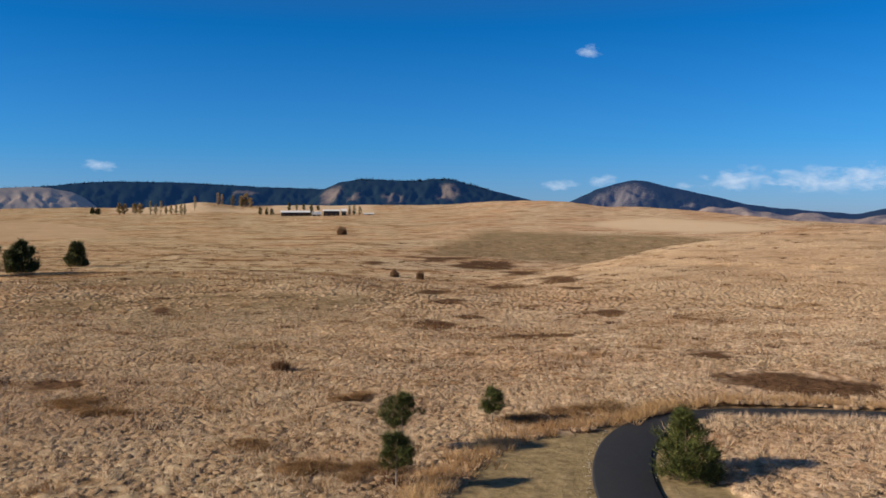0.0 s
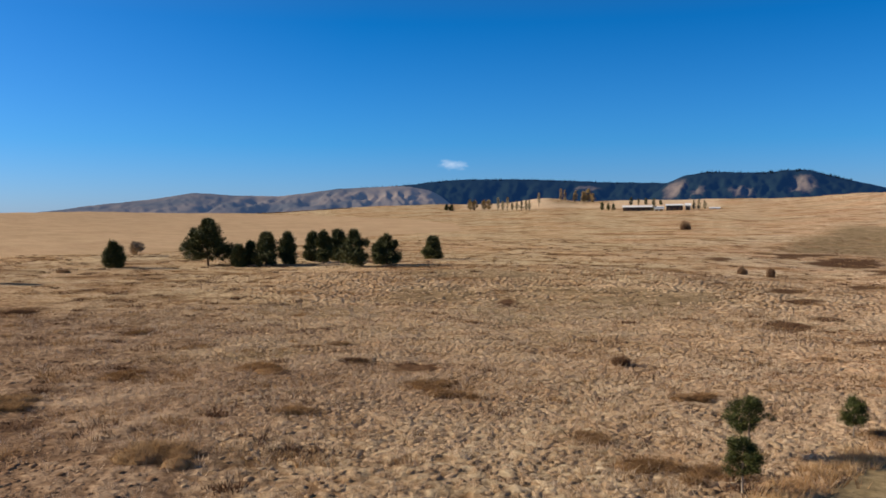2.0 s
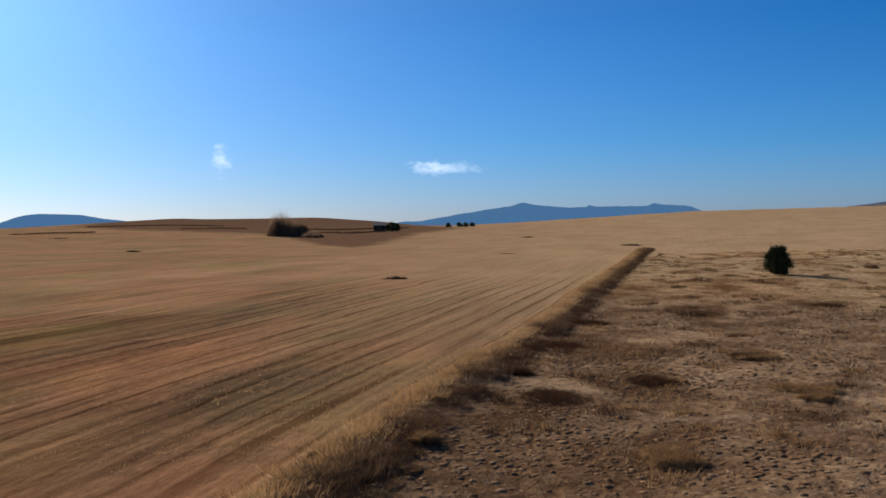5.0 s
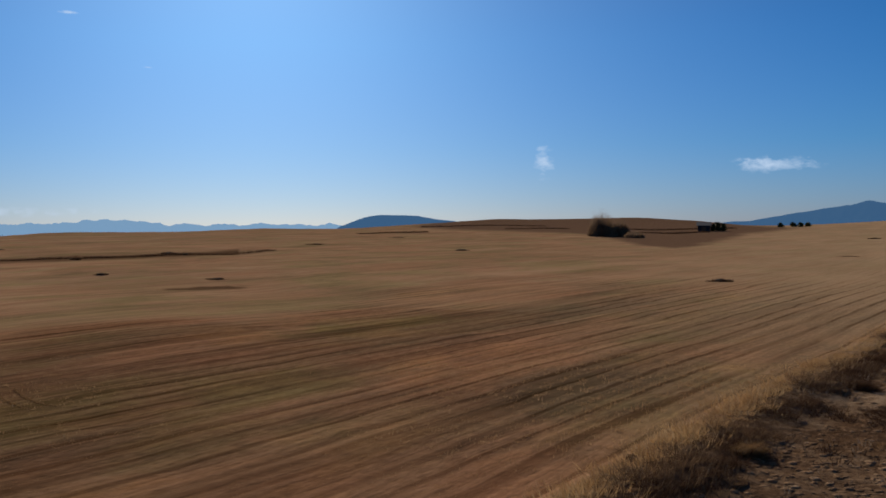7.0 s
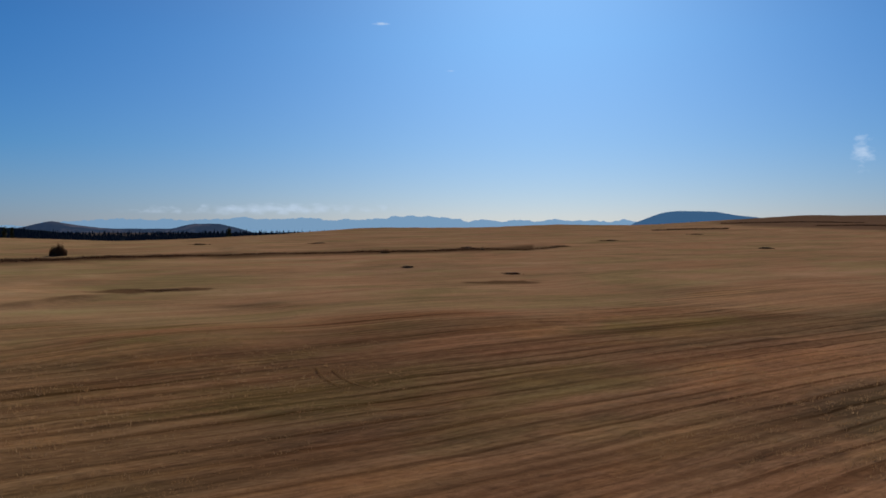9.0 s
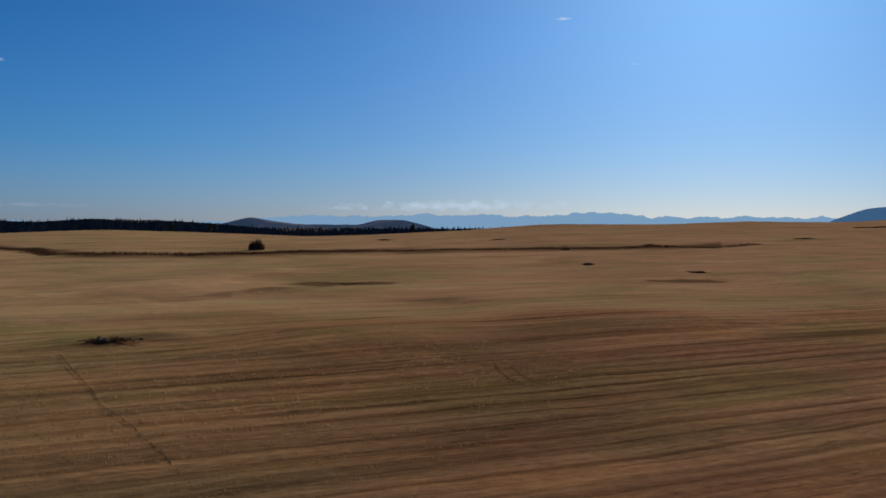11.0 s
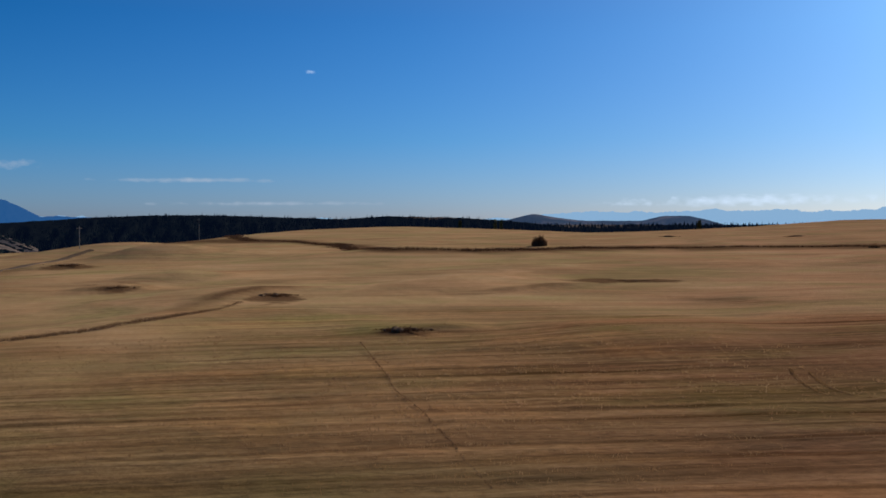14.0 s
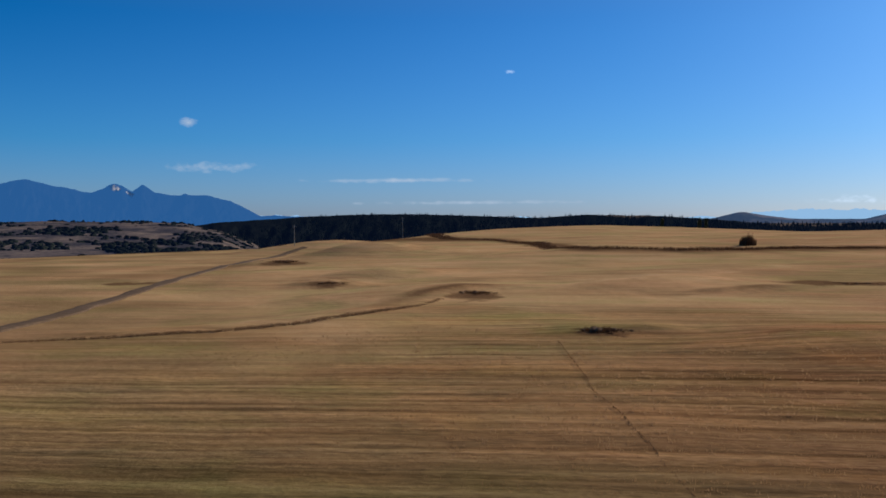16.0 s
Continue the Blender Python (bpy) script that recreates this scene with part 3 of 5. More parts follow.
def build_ground():
    b = np.concatenate([np.arange(-34, 186, 0.22), np.arange(186, 326, 2.0)])
    r = np.concatenate([[0.002, 1.0], np.geomspace(4, 24, 14)[:-1], np.geomspace(24, 60, 64)[:-1], np.geomspace(60, 150, 150)[:-1], np.geomspace(150, 420, 120)[:-1], np.geomspace(420, 1500, 64)[:-1], np.geomspace(1500, 4900, 24)])
    rr, bb = np.meshgrid(r, b, indexing="ij")
    x, y = -rr * np.sin(np.radians(bb)), rr * np.cos(np.radians(bb))
    z = height(x, y)
    lump = np.array([roughness_at(u, v) for u, v in zip(x.ravel(), y.ravel())]).reshape(x.shape)
    dip = np.degrees(np.arctan2(z - EYE, rr))
    st = stubble_at(x, y, dip, wrap(bb)).astype(float)
    mown = inside(MOWN, x, y).astype(float)
    near_path = np.clip(2.5 - path_distance(x, y, PATH) / 1.6, 0, 1)
    calm = 1 - np.maximum(np.maximum(mown, near_path), np.clip(2.0 - path_distance(x, y, ROAD_LINE) / 3.0, 0, 1))
    tuft = np.zeros(x.size)
    pick = np.nonzero(((st < 1) & (rr > 20) & (rr < 170) & (bb < 92)).ravel())[0]
    tuft[pick] = [tussocks_at(u, v) for u, v in zip(x.ravel()[pick], y.ravel()[pick])]
    tuft = tuft.reshape(x.shape) * np.clip((170 - rr) / 40, 0, 1) * np.interp(wrap(bb), [36, 52], [1.0, 0.45])
    z = z + lump * calm * np.where(st > 0, 0.55, 1.0) + tuft * calm
    wob = np.array([noise.noise((u * 0.05, v * 0.05, 9.0)) for u, v in zip(x.ravel(), y.ravel())]).reshape(x.shape)
    wb, wd = wrap(bb) + wob * 0.8, dip * (1 + wob * 0.06)
    worn = np.clip(1.7 - np.hypot(x + 62, y - 42) / 42, 0, 1) * (0.75 + 0.5 * wob) + np.clip((wrap(bb) - 34) / 20, 0, 0.34) * (rr < 260)
    near_brown = np.clip((62 - rr) / 18, 0, 1) * np.clip((wrap(bb) - 46) / 12, 0, 1) * (0.8 + 0.5 * wob)
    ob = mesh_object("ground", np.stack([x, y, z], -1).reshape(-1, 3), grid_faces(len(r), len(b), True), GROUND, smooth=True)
    tear = np.array([noise.fractal((u * 0.12, v * 0.12, 4.0), 0.6, 2.2, 4) for u, v in zip(x.ravel(), y.ravel())]).reshape(x.shape)
    tear = np.clip(1 + 1.1 * tear, 0.35, 2.2)
    russet = np.maximum(soft_spots(PATCHES, wb, wd, tear), soft_spots(PATCHES_FIELD, wb, wd, tear) * 0.9)
    sage = np.maximum(1.0 * (rr > 265) * soft_inside(SAGE_SLOPE, wb, dip + wob * 0.12, 0.7, 0.10) * np.clip(1.5 - 0.5 * tear, 0.4, 1), soft_spots(DARK_HOLLOWS, wb, wd, tear) * 0.75)
    pale = inside(PALE_FIELD, wrap(bb), dip)
    ditch = np.clip(1.3 - np.abs(dip - np.interp(wrap(bb), [p[0] for p in GULLY[::-1]], [p[1] for p in GULLY[::-1]])) / (0.13 + 0.14 * np.clip(wob + 0.3, 0, 1)), 0, 1)
    ditch *= (wrap(bb) > 104) & (wrap(bb) < 157)
    russet = np.maximum(np.maximum(russet, 0.7 * near_brown) * (1 - st), 0.9 * ditch)
    # Stubble on the sunlit bearings painted paler: front light put into the colour
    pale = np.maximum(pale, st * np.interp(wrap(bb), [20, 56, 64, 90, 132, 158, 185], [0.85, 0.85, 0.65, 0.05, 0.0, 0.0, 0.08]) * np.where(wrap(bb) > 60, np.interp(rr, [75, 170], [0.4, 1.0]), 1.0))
    # Spur flank facing the sun, its brightness painted into the ground
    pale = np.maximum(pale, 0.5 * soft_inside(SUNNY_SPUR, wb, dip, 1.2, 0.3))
    drilled = np.clip((np.interp(wrap(bb), [70, 110, 140, 165], [112, 105, 88, 72]) - rr + wob * 50) / 50, 0, 1) * np.interp(wrap(bb), [70, 90], [0.8, 0.9])
    # Dark spots on the mounds: brush tone and lee-side shade in one colour
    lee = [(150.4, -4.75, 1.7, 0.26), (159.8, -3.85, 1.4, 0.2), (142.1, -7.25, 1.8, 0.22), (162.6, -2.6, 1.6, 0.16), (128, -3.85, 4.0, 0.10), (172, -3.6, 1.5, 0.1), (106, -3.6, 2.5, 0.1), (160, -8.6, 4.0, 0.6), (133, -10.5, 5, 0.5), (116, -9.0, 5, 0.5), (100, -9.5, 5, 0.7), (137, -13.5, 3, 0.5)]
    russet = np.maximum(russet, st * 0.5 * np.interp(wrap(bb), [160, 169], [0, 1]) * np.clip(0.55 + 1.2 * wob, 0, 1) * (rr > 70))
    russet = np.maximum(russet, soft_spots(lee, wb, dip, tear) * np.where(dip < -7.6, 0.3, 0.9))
    for line, face, reach in BANKS:
        away, hand, tall = along(x, y, line)
        weeds = np.clip(1.3 - np.abs(away * hand - 0.5 * face) / (0.55 * face) - 0.5 * np.abs(tear - 1), 0, 1)
        russet = np.maximum(russet, weeds * np.clip(tall / 0.9 - 0.2, 0, 0.85))
    # Where the tufts dip, the ground takes painted shade
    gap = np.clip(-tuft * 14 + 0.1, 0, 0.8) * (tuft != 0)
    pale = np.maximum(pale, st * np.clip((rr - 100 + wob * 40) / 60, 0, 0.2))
    tilled = soft_inside(TILLED, wb, dip, 0.5, 0.06)
    straw = np.maximum(0.6 * soft_inside(PALE_FIELD, wrap(bb) + 0.8 * wob, dip + 0.08 * wob, 1.1, 0.10), 0.55 * soft_inside(FARM_FIELD, wrap(bb) + 0.4 * wob, dip, 0.3, 0.05))
    # thin: near stubble darkened by bearing; backlit tone painted in, straw no sparser
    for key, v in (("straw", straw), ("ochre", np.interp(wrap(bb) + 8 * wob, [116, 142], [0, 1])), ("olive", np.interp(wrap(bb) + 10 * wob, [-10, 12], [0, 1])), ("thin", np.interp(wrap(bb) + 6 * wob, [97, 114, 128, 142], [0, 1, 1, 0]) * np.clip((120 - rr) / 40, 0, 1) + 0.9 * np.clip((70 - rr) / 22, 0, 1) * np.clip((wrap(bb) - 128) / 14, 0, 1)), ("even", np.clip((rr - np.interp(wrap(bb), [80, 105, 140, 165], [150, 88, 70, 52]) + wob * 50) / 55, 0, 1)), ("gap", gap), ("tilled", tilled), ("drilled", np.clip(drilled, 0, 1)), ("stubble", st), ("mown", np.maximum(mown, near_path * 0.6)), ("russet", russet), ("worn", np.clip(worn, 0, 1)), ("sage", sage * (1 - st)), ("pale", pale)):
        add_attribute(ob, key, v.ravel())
    tagged(ob, "rolling dry grassland and cut stubble reaching the horizon", "ground", kind="structure")


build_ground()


def ribbon(name, line, width, material, lift, thick, label, category, ragged=0.0):
    """A strip laid along a line of places, with real thickness and sloping shoulders."""
    pts = []
    for (x0, y0), (x1, y1) in zip(line, line[1:]):
        for k in range(8):
            pts.append(Vector((x0 + (x1 - x0) * k / 8, y0 + (y1 - y0) * k / 8)))
    for _ in range(30):
        pts = [pts[0]] + [(a + b * 2 + c) / 4 for a, b, c in zip(pts, pts[1:], pts[2:])] + [pts[-1]]
    verts = []
    for i, p in enumerate(pts):
        t = (pts[min(i + 1, len(pts) - 1)] - pts[max(i - 1, 0)]).normalized()
        n = Vector((t.y, -t.x))
        for s, up in ((-0.53, -thick), (-0.5, lift - 0.02), (-0.46, lift), (0, lift + 0.03), (0.46, lift), (0.5, lift - 0.02), (0.53, -thick)):
            q = p + n * (s * width * (1 + ragged * noise.noise((p.x * 0.25, p.y * 0.25, s * 3))))
            verts.append((q.x, q.y, float(height(q.x, q.y)) + up))
    ob = mesh_object(name, verts, grid_faces(len(pts), 7), material, smooth=True)
    return tagged(ob, label, category, kind="structure")


ribbon("pavement", PATH, 2.7, ASPHALT, 0.10, 0.3, "smooth dark asphalt footpath curving through dry grass", "path")


# ---- distant ranges ----
def mountain_range(label, crest, far, foot, depth, material, seed, jag=0.04, bare=(), step=0.12, relief=0.55, spurs=0.55):
    """Slopes that climb from a foot line to a crest line, with spurs and gullies."""
    b = np.arange(crest[0][0], crest[-1][0] + step, step)
    rows = 22
    top = np.interp(b, [c[0] for c in crest], [c[1] for c in crest])
    k = max(1, int(0.24 / step)) if step > 0.1 else 1
    top = np.convolve(np.pad(top, k, "edge"), np.ones(2 * k + 1) / (2 * k + 1), "valid")
    top = top + np.array([noise.fractal((v * 0.9, seed, 0), 0.7, 2.1, 6) for v in b]) * jag
    verts, barren = [], []
    for j in range(rows + 4):
        s = j / rows
        for i, v in enumerate(b):
            r = far - depth * (1 - s)
            zf = EYE + (far - depth) * math.tan(radians(foot))
            zt = EYE + far * math.tan(radians(top[i]))
            g = noise.fractal((v * spurs + s * 0.6, s * 1.2, seed + 3.0), 0.7, 2.0, 5)
            h = s ** 0.85 if s <= 1 else 1 - (s - 1) * 3.0
            h += (-abs(g) * relief + 0.05) * max(0.0, s * (1 - s)) * 1.8
            w = bearing_dir(v)
            verts.append((w.x * r, w.y * r, zf + (zt - zf) * h))
            barren.append(max([0.0] + [max(0.0, 1 - ((v - cb) / wb) ** 2 - ((s - cs) / ws) ** 2) for cb, wb, cs, ws in bare]))
    ob = mesh_object("backdrop", verts, grid_faces(rows + 4, len(b)), material, smooth=True)
    add_attribute(ob, "bare", barren)
    return tagged(ob, label, "mountains", kind="structure")


# AIR: glow colour that paints haze onto the far slopes and woods
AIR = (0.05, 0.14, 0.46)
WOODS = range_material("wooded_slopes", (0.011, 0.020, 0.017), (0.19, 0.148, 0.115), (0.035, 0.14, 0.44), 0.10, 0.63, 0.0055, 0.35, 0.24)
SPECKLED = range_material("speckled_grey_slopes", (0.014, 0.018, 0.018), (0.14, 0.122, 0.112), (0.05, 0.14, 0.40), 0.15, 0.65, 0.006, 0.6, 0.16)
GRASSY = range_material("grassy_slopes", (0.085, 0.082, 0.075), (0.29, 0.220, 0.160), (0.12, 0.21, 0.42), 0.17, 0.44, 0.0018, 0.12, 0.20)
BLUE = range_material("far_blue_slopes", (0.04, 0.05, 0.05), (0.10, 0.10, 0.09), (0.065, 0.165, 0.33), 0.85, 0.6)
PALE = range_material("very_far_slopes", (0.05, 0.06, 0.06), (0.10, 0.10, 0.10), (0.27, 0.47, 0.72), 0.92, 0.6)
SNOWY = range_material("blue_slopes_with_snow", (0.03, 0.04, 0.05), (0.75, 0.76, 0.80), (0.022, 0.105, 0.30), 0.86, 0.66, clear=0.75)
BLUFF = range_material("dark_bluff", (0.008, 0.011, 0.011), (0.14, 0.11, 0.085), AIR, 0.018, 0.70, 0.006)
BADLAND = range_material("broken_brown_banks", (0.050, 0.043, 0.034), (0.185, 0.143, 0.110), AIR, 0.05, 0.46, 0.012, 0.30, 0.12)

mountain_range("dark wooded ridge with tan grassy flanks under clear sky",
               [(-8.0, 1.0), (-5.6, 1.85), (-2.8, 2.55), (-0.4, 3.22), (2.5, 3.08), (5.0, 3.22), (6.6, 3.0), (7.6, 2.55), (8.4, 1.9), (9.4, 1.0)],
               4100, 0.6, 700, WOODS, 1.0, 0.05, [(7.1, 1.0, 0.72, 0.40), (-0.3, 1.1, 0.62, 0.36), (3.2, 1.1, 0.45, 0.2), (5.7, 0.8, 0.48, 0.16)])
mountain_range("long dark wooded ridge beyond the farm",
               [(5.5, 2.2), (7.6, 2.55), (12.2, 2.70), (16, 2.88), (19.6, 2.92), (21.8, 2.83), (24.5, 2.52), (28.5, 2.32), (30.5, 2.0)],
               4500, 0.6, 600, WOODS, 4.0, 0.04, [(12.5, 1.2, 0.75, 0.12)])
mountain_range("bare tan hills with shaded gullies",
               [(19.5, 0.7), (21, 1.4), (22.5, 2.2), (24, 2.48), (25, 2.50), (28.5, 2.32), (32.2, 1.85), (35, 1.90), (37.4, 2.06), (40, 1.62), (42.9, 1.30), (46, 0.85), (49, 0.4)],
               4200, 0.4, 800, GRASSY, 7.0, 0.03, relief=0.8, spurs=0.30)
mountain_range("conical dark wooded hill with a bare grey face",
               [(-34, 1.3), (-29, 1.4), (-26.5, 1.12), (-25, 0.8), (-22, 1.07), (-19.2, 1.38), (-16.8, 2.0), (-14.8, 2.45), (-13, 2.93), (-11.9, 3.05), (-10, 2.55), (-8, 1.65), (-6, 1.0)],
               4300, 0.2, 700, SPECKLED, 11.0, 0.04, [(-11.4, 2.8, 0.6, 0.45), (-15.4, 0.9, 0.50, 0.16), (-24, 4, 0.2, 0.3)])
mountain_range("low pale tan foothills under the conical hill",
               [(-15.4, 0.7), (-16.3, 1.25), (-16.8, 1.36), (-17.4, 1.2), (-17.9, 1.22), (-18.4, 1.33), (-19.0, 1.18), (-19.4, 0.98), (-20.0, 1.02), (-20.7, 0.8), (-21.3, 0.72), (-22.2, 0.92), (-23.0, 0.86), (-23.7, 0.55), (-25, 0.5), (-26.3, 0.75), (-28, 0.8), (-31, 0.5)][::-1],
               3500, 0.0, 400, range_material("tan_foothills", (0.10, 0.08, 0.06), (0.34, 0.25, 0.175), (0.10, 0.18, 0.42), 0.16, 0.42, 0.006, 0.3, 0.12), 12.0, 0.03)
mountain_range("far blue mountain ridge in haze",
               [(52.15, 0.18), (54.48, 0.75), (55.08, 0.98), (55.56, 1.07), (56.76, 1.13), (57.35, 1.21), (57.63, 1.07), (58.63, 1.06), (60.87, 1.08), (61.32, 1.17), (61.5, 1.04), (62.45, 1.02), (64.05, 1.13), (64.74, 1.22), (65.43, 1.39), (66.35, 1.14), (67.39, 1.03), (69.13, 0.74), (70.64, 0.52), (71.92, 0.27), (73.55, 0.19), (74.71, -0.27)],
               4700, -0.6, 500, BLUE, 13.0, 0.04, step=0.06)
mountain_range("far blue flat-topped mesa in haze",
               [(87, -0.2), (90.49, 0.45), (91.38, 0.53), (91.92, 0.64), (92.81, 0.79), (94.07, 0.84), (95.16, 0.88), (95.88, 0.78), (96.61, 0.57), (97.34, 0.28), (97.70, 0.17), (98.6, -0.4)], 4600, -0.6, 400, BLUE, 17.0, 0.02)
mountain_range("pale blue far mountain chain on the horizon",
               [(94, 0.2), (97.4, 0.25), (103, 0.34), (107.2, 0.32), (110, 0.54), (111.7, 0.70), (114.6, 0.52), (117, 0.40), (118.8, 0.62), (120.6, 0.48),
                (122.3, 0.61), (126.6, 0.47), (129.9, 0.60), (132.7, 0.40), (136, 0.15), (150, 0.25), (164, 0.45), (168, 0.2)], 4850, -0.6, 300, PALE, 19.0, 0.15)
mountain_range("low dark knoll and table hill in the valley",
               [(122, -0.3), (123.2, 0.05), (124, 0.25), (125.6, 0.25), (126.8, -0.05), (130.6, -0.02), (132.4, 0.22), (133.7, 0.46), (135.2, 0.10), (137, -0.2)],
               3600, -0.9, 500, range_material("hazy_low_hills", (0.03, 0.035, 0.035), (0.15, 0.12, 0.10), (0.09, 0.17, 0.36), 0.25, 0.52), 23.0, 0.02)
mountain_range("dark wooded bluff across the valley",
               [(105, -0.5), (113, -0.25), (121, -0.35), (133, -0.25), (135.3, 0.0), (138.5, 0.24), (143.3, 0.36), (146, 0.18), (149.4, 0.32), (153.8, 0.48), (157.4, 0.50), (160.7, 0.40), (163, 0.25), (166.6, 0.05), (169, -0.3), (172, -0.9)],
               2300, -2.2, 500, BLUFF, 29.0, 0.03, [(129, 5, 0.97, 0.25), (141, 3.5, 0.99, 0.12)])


def bank_height(x, y):
    """Broken rolling banks across the valley."""
    r, b = math.hypot(x, y), math.degrees(math.atan2(-x, y)) % 360
    rise = min(1.0, max(0.0, (r - 800) / 850)) ** 0.8
    crest = EYE + 1700 * math.tan(radians(float(np.interp(b, [164.0, 166.2, 168.4, 172.6, 176, 182], [-1.5, -0.5, -0.02, 0.08, 0.14, 0.12]))))
    fold = 1 - abs(noise.fractal((x * 0.0045, y * 0.0045, 31.0), 0.7, 2.1, 4)) * 1.6
    return -24 + (crest + 24) * rise + 15 * fold * rise * (1.15 - rise) - 5 * rise * (1 - rise)


def rolling_banks():
    rr, bb = np.meshgrid(np.linspace(780, 1760, 90), np.arange(164.0, 190, 0.14), indexing="ij")
    x, y = -rr * np.sin(np.radians(bb)), rr * np.cos(np.radians(bb))
    z = [bank_height(u, v) - max(0.0, w - 1700) * 0.6 for u, v, w in zip(x.ravel(), y.ravel(), rr.ravel())]
    ob = mesh_object("backdrop", np.stack([x.ravel(), y.ravel(), z], -1), grid_faces(*rr.shape), BADLAND, smooth=True)
    add_attribute(ob, "bare", np.zeros(rr.size))
    tagged(ob, "broken brown banks with dark scrub", "hills", kind="structure")


rolling_banks()
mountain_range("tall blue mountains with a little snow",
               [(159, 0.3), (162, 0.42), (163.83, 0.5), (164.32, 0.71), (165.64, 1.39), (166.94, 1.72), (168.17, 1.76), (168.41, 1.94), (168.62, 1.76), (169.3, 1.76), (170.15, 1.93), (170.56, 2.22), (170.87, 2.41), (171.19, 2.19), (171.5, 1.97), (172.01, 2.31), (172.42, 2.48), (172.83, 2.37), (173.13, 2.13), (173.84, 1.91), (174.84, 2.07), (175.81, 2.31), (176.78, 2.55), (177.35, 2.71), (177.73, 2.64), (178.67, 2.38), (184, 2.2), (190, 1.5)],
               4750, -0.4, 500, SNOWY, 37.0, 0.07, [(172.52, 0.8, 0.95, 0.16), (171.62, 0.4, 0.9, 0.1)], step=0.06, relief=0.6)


# ---- grass and stubble ----
def blades(places, rng, count, tall, spread, wide, lean=0.5):
    """Many tufts of thin bent blades: one triangle each."""
    n = len(places)
    base = np.repeat(np.asarray(places, float), count, 0)
    m = n * count
    size = np.repeat(rng.uniform(0.6, 1.25, n), count)
    a, d = rng.uniform(0, 2 * np.pi, m), np.sqrt(rng.uniform(0, 1, m)) * spread * size
    out = np.stack([np.cos(a), np.sin(a), np.zeros(m)], -1)
    root = base + out * d[:, None]
    h = tall * size * rng.uniform(0.55, 1.1, m)
    tip = root + out * (h * lean * rng.uniform(0.2, 1.2, m))[:, None]
    tip[:, 2] = base[:, 2] + h * rng.uniform(0.75, 1, m)
    a2 = rng.uniform(0, 2 * np.pi, m)
    side = np.stack([np.cos(a2), np.sin(a2), np.zeros(m)], -1) * (wide * size)[:, None]
    root[:, 2] -= 0.08
    v = np.stack([root - side, root + side, tip], 1).reshape(-1, 3)
    return v, np.arange(3 * m).reshape(-1, 3)


def scatter(rng, n, b0, b1, r0, r1, power=0.5):
    """Places in a sector. power 0.5 spreads them evenly over the ground; more of it packs them near."""
    b = rng.uniform(b0, b1, n)
    r = r0 + (r1 - r0) * rng.uniform(0, 1, n) ** power
    x, y = -r * np.sin(np.radians(b)), r * np.cos(np.radians(b))
    z = height(x, y)
    dip = np.degrees(np.arctan2(z - EYE, r))
    return x, y, z, b, dip


def drop_to_ground(x, y, z):
    return np.stack([x, y, z + np.array([roughness_at(u, v) for u, v in zip(x, y)])], -1)


def sparse(x, y, b, share):
    """Grass stands thinner on the worn ground beside the field."""
    v = np.array([noise.noise((p * 0.07, q * 0.07, 2.0)) for p, q in zip(x, y)])
    return v + 0.25 > np.interp(b, [34, 50, 62], [-0.9, 0.05, 0.22]) + share


rng = np.random.default_rng(4)
for count, r0, r1, many, tall, wide, blade in ((28000, 26, 120, 11, 0.40, 0.24, 0.017), (18000, 112, 360, 7, 0.36, 0.45, 0.036)):
    x, y, z, b, dip = scatter(rng, count, -32, 90, r0, r1, 0.55)
    keep = ~stubble_at(x, y, dip, b) & ~inside(MOWN, x, y) & (path_distance(x, y, PATH) > 1.6) & (b < 88)
    keep &= sparse(x, y, b, 0.0) & (rng.uniform(0, 1, count) > np.clip((b - 36) / 16, 0, 0.86)) & (soft_spots(PATCHES, b, dip) < 0.5)
    x, y, z = x[keep], y[keep], z[keep]
    lift = np.array([tussocks_at(u, w) for u, w in zip(x, y)])
    near = lift > -0.01
    q = drop_to_ground(x[near], y[near], z[near] + lift[near] * (r1 < 200))
    v, f = blades(q, rng, many, tall, wide, blade, 1.0)
    tagged(mesh_object("tussock_grass", v, f, TUSSOCK), "dense tussocks of dry straw-coloured prairie grass", "grass", kind="stuff")



def mounds(places, rng, sides, size, keen):
    """Rounded shaggy tussocks: a foot, a shoulder and a top, each uneven."""
    m = len(places)
    a = np.arange(sides) * 2 * np.pi / sides + rng.uniform(0, 6, m)[:, None]
    w, h = size * rng.uniform(0.8, 1.5, m) * keen, size * rng.uniform(0.18, 0.44, m) * keen
    out = np.stack([np.cos(a), np.sin(a), 0 * a], -1)
    foot = places[:, None] + out * (w[:, None] * rng.uniform(0.8, 1.2, a.shape))[..., None] - (0, 0, 0.06)
    neck = places[:, None] + out * (w[:, None] * rng.uniform(0.5, 1.0, a.shape))[..., None]
    neck[..., 2] += h[:, None] * rng.uniform(0.45, 0.95, a.shape)
    tip = places + np.stack([rng.normal(0, 0.15, m) * w, rng.normal(0, 0.15, m) * w, h], -1)
    v = np.concatenate([foot, neck, tip[:, None]], 1).reshape(-1, 3)
    k, o, q = np.arange(sides), np.arange(m)[:, None] * (2 * sides + 1), (np.arange(sides) + 1) % sides
    f = np.concatenate([np.stack([o + k, o + q, o + q + sides], -1), np.stack([o + k, o + q + sides, o + k + sides], -1), np.stack([o + k + sides, o + q + sides, o + 2 * sides + 0 * k], -1)], 1)
    return v, f.reshape(-1, 3)


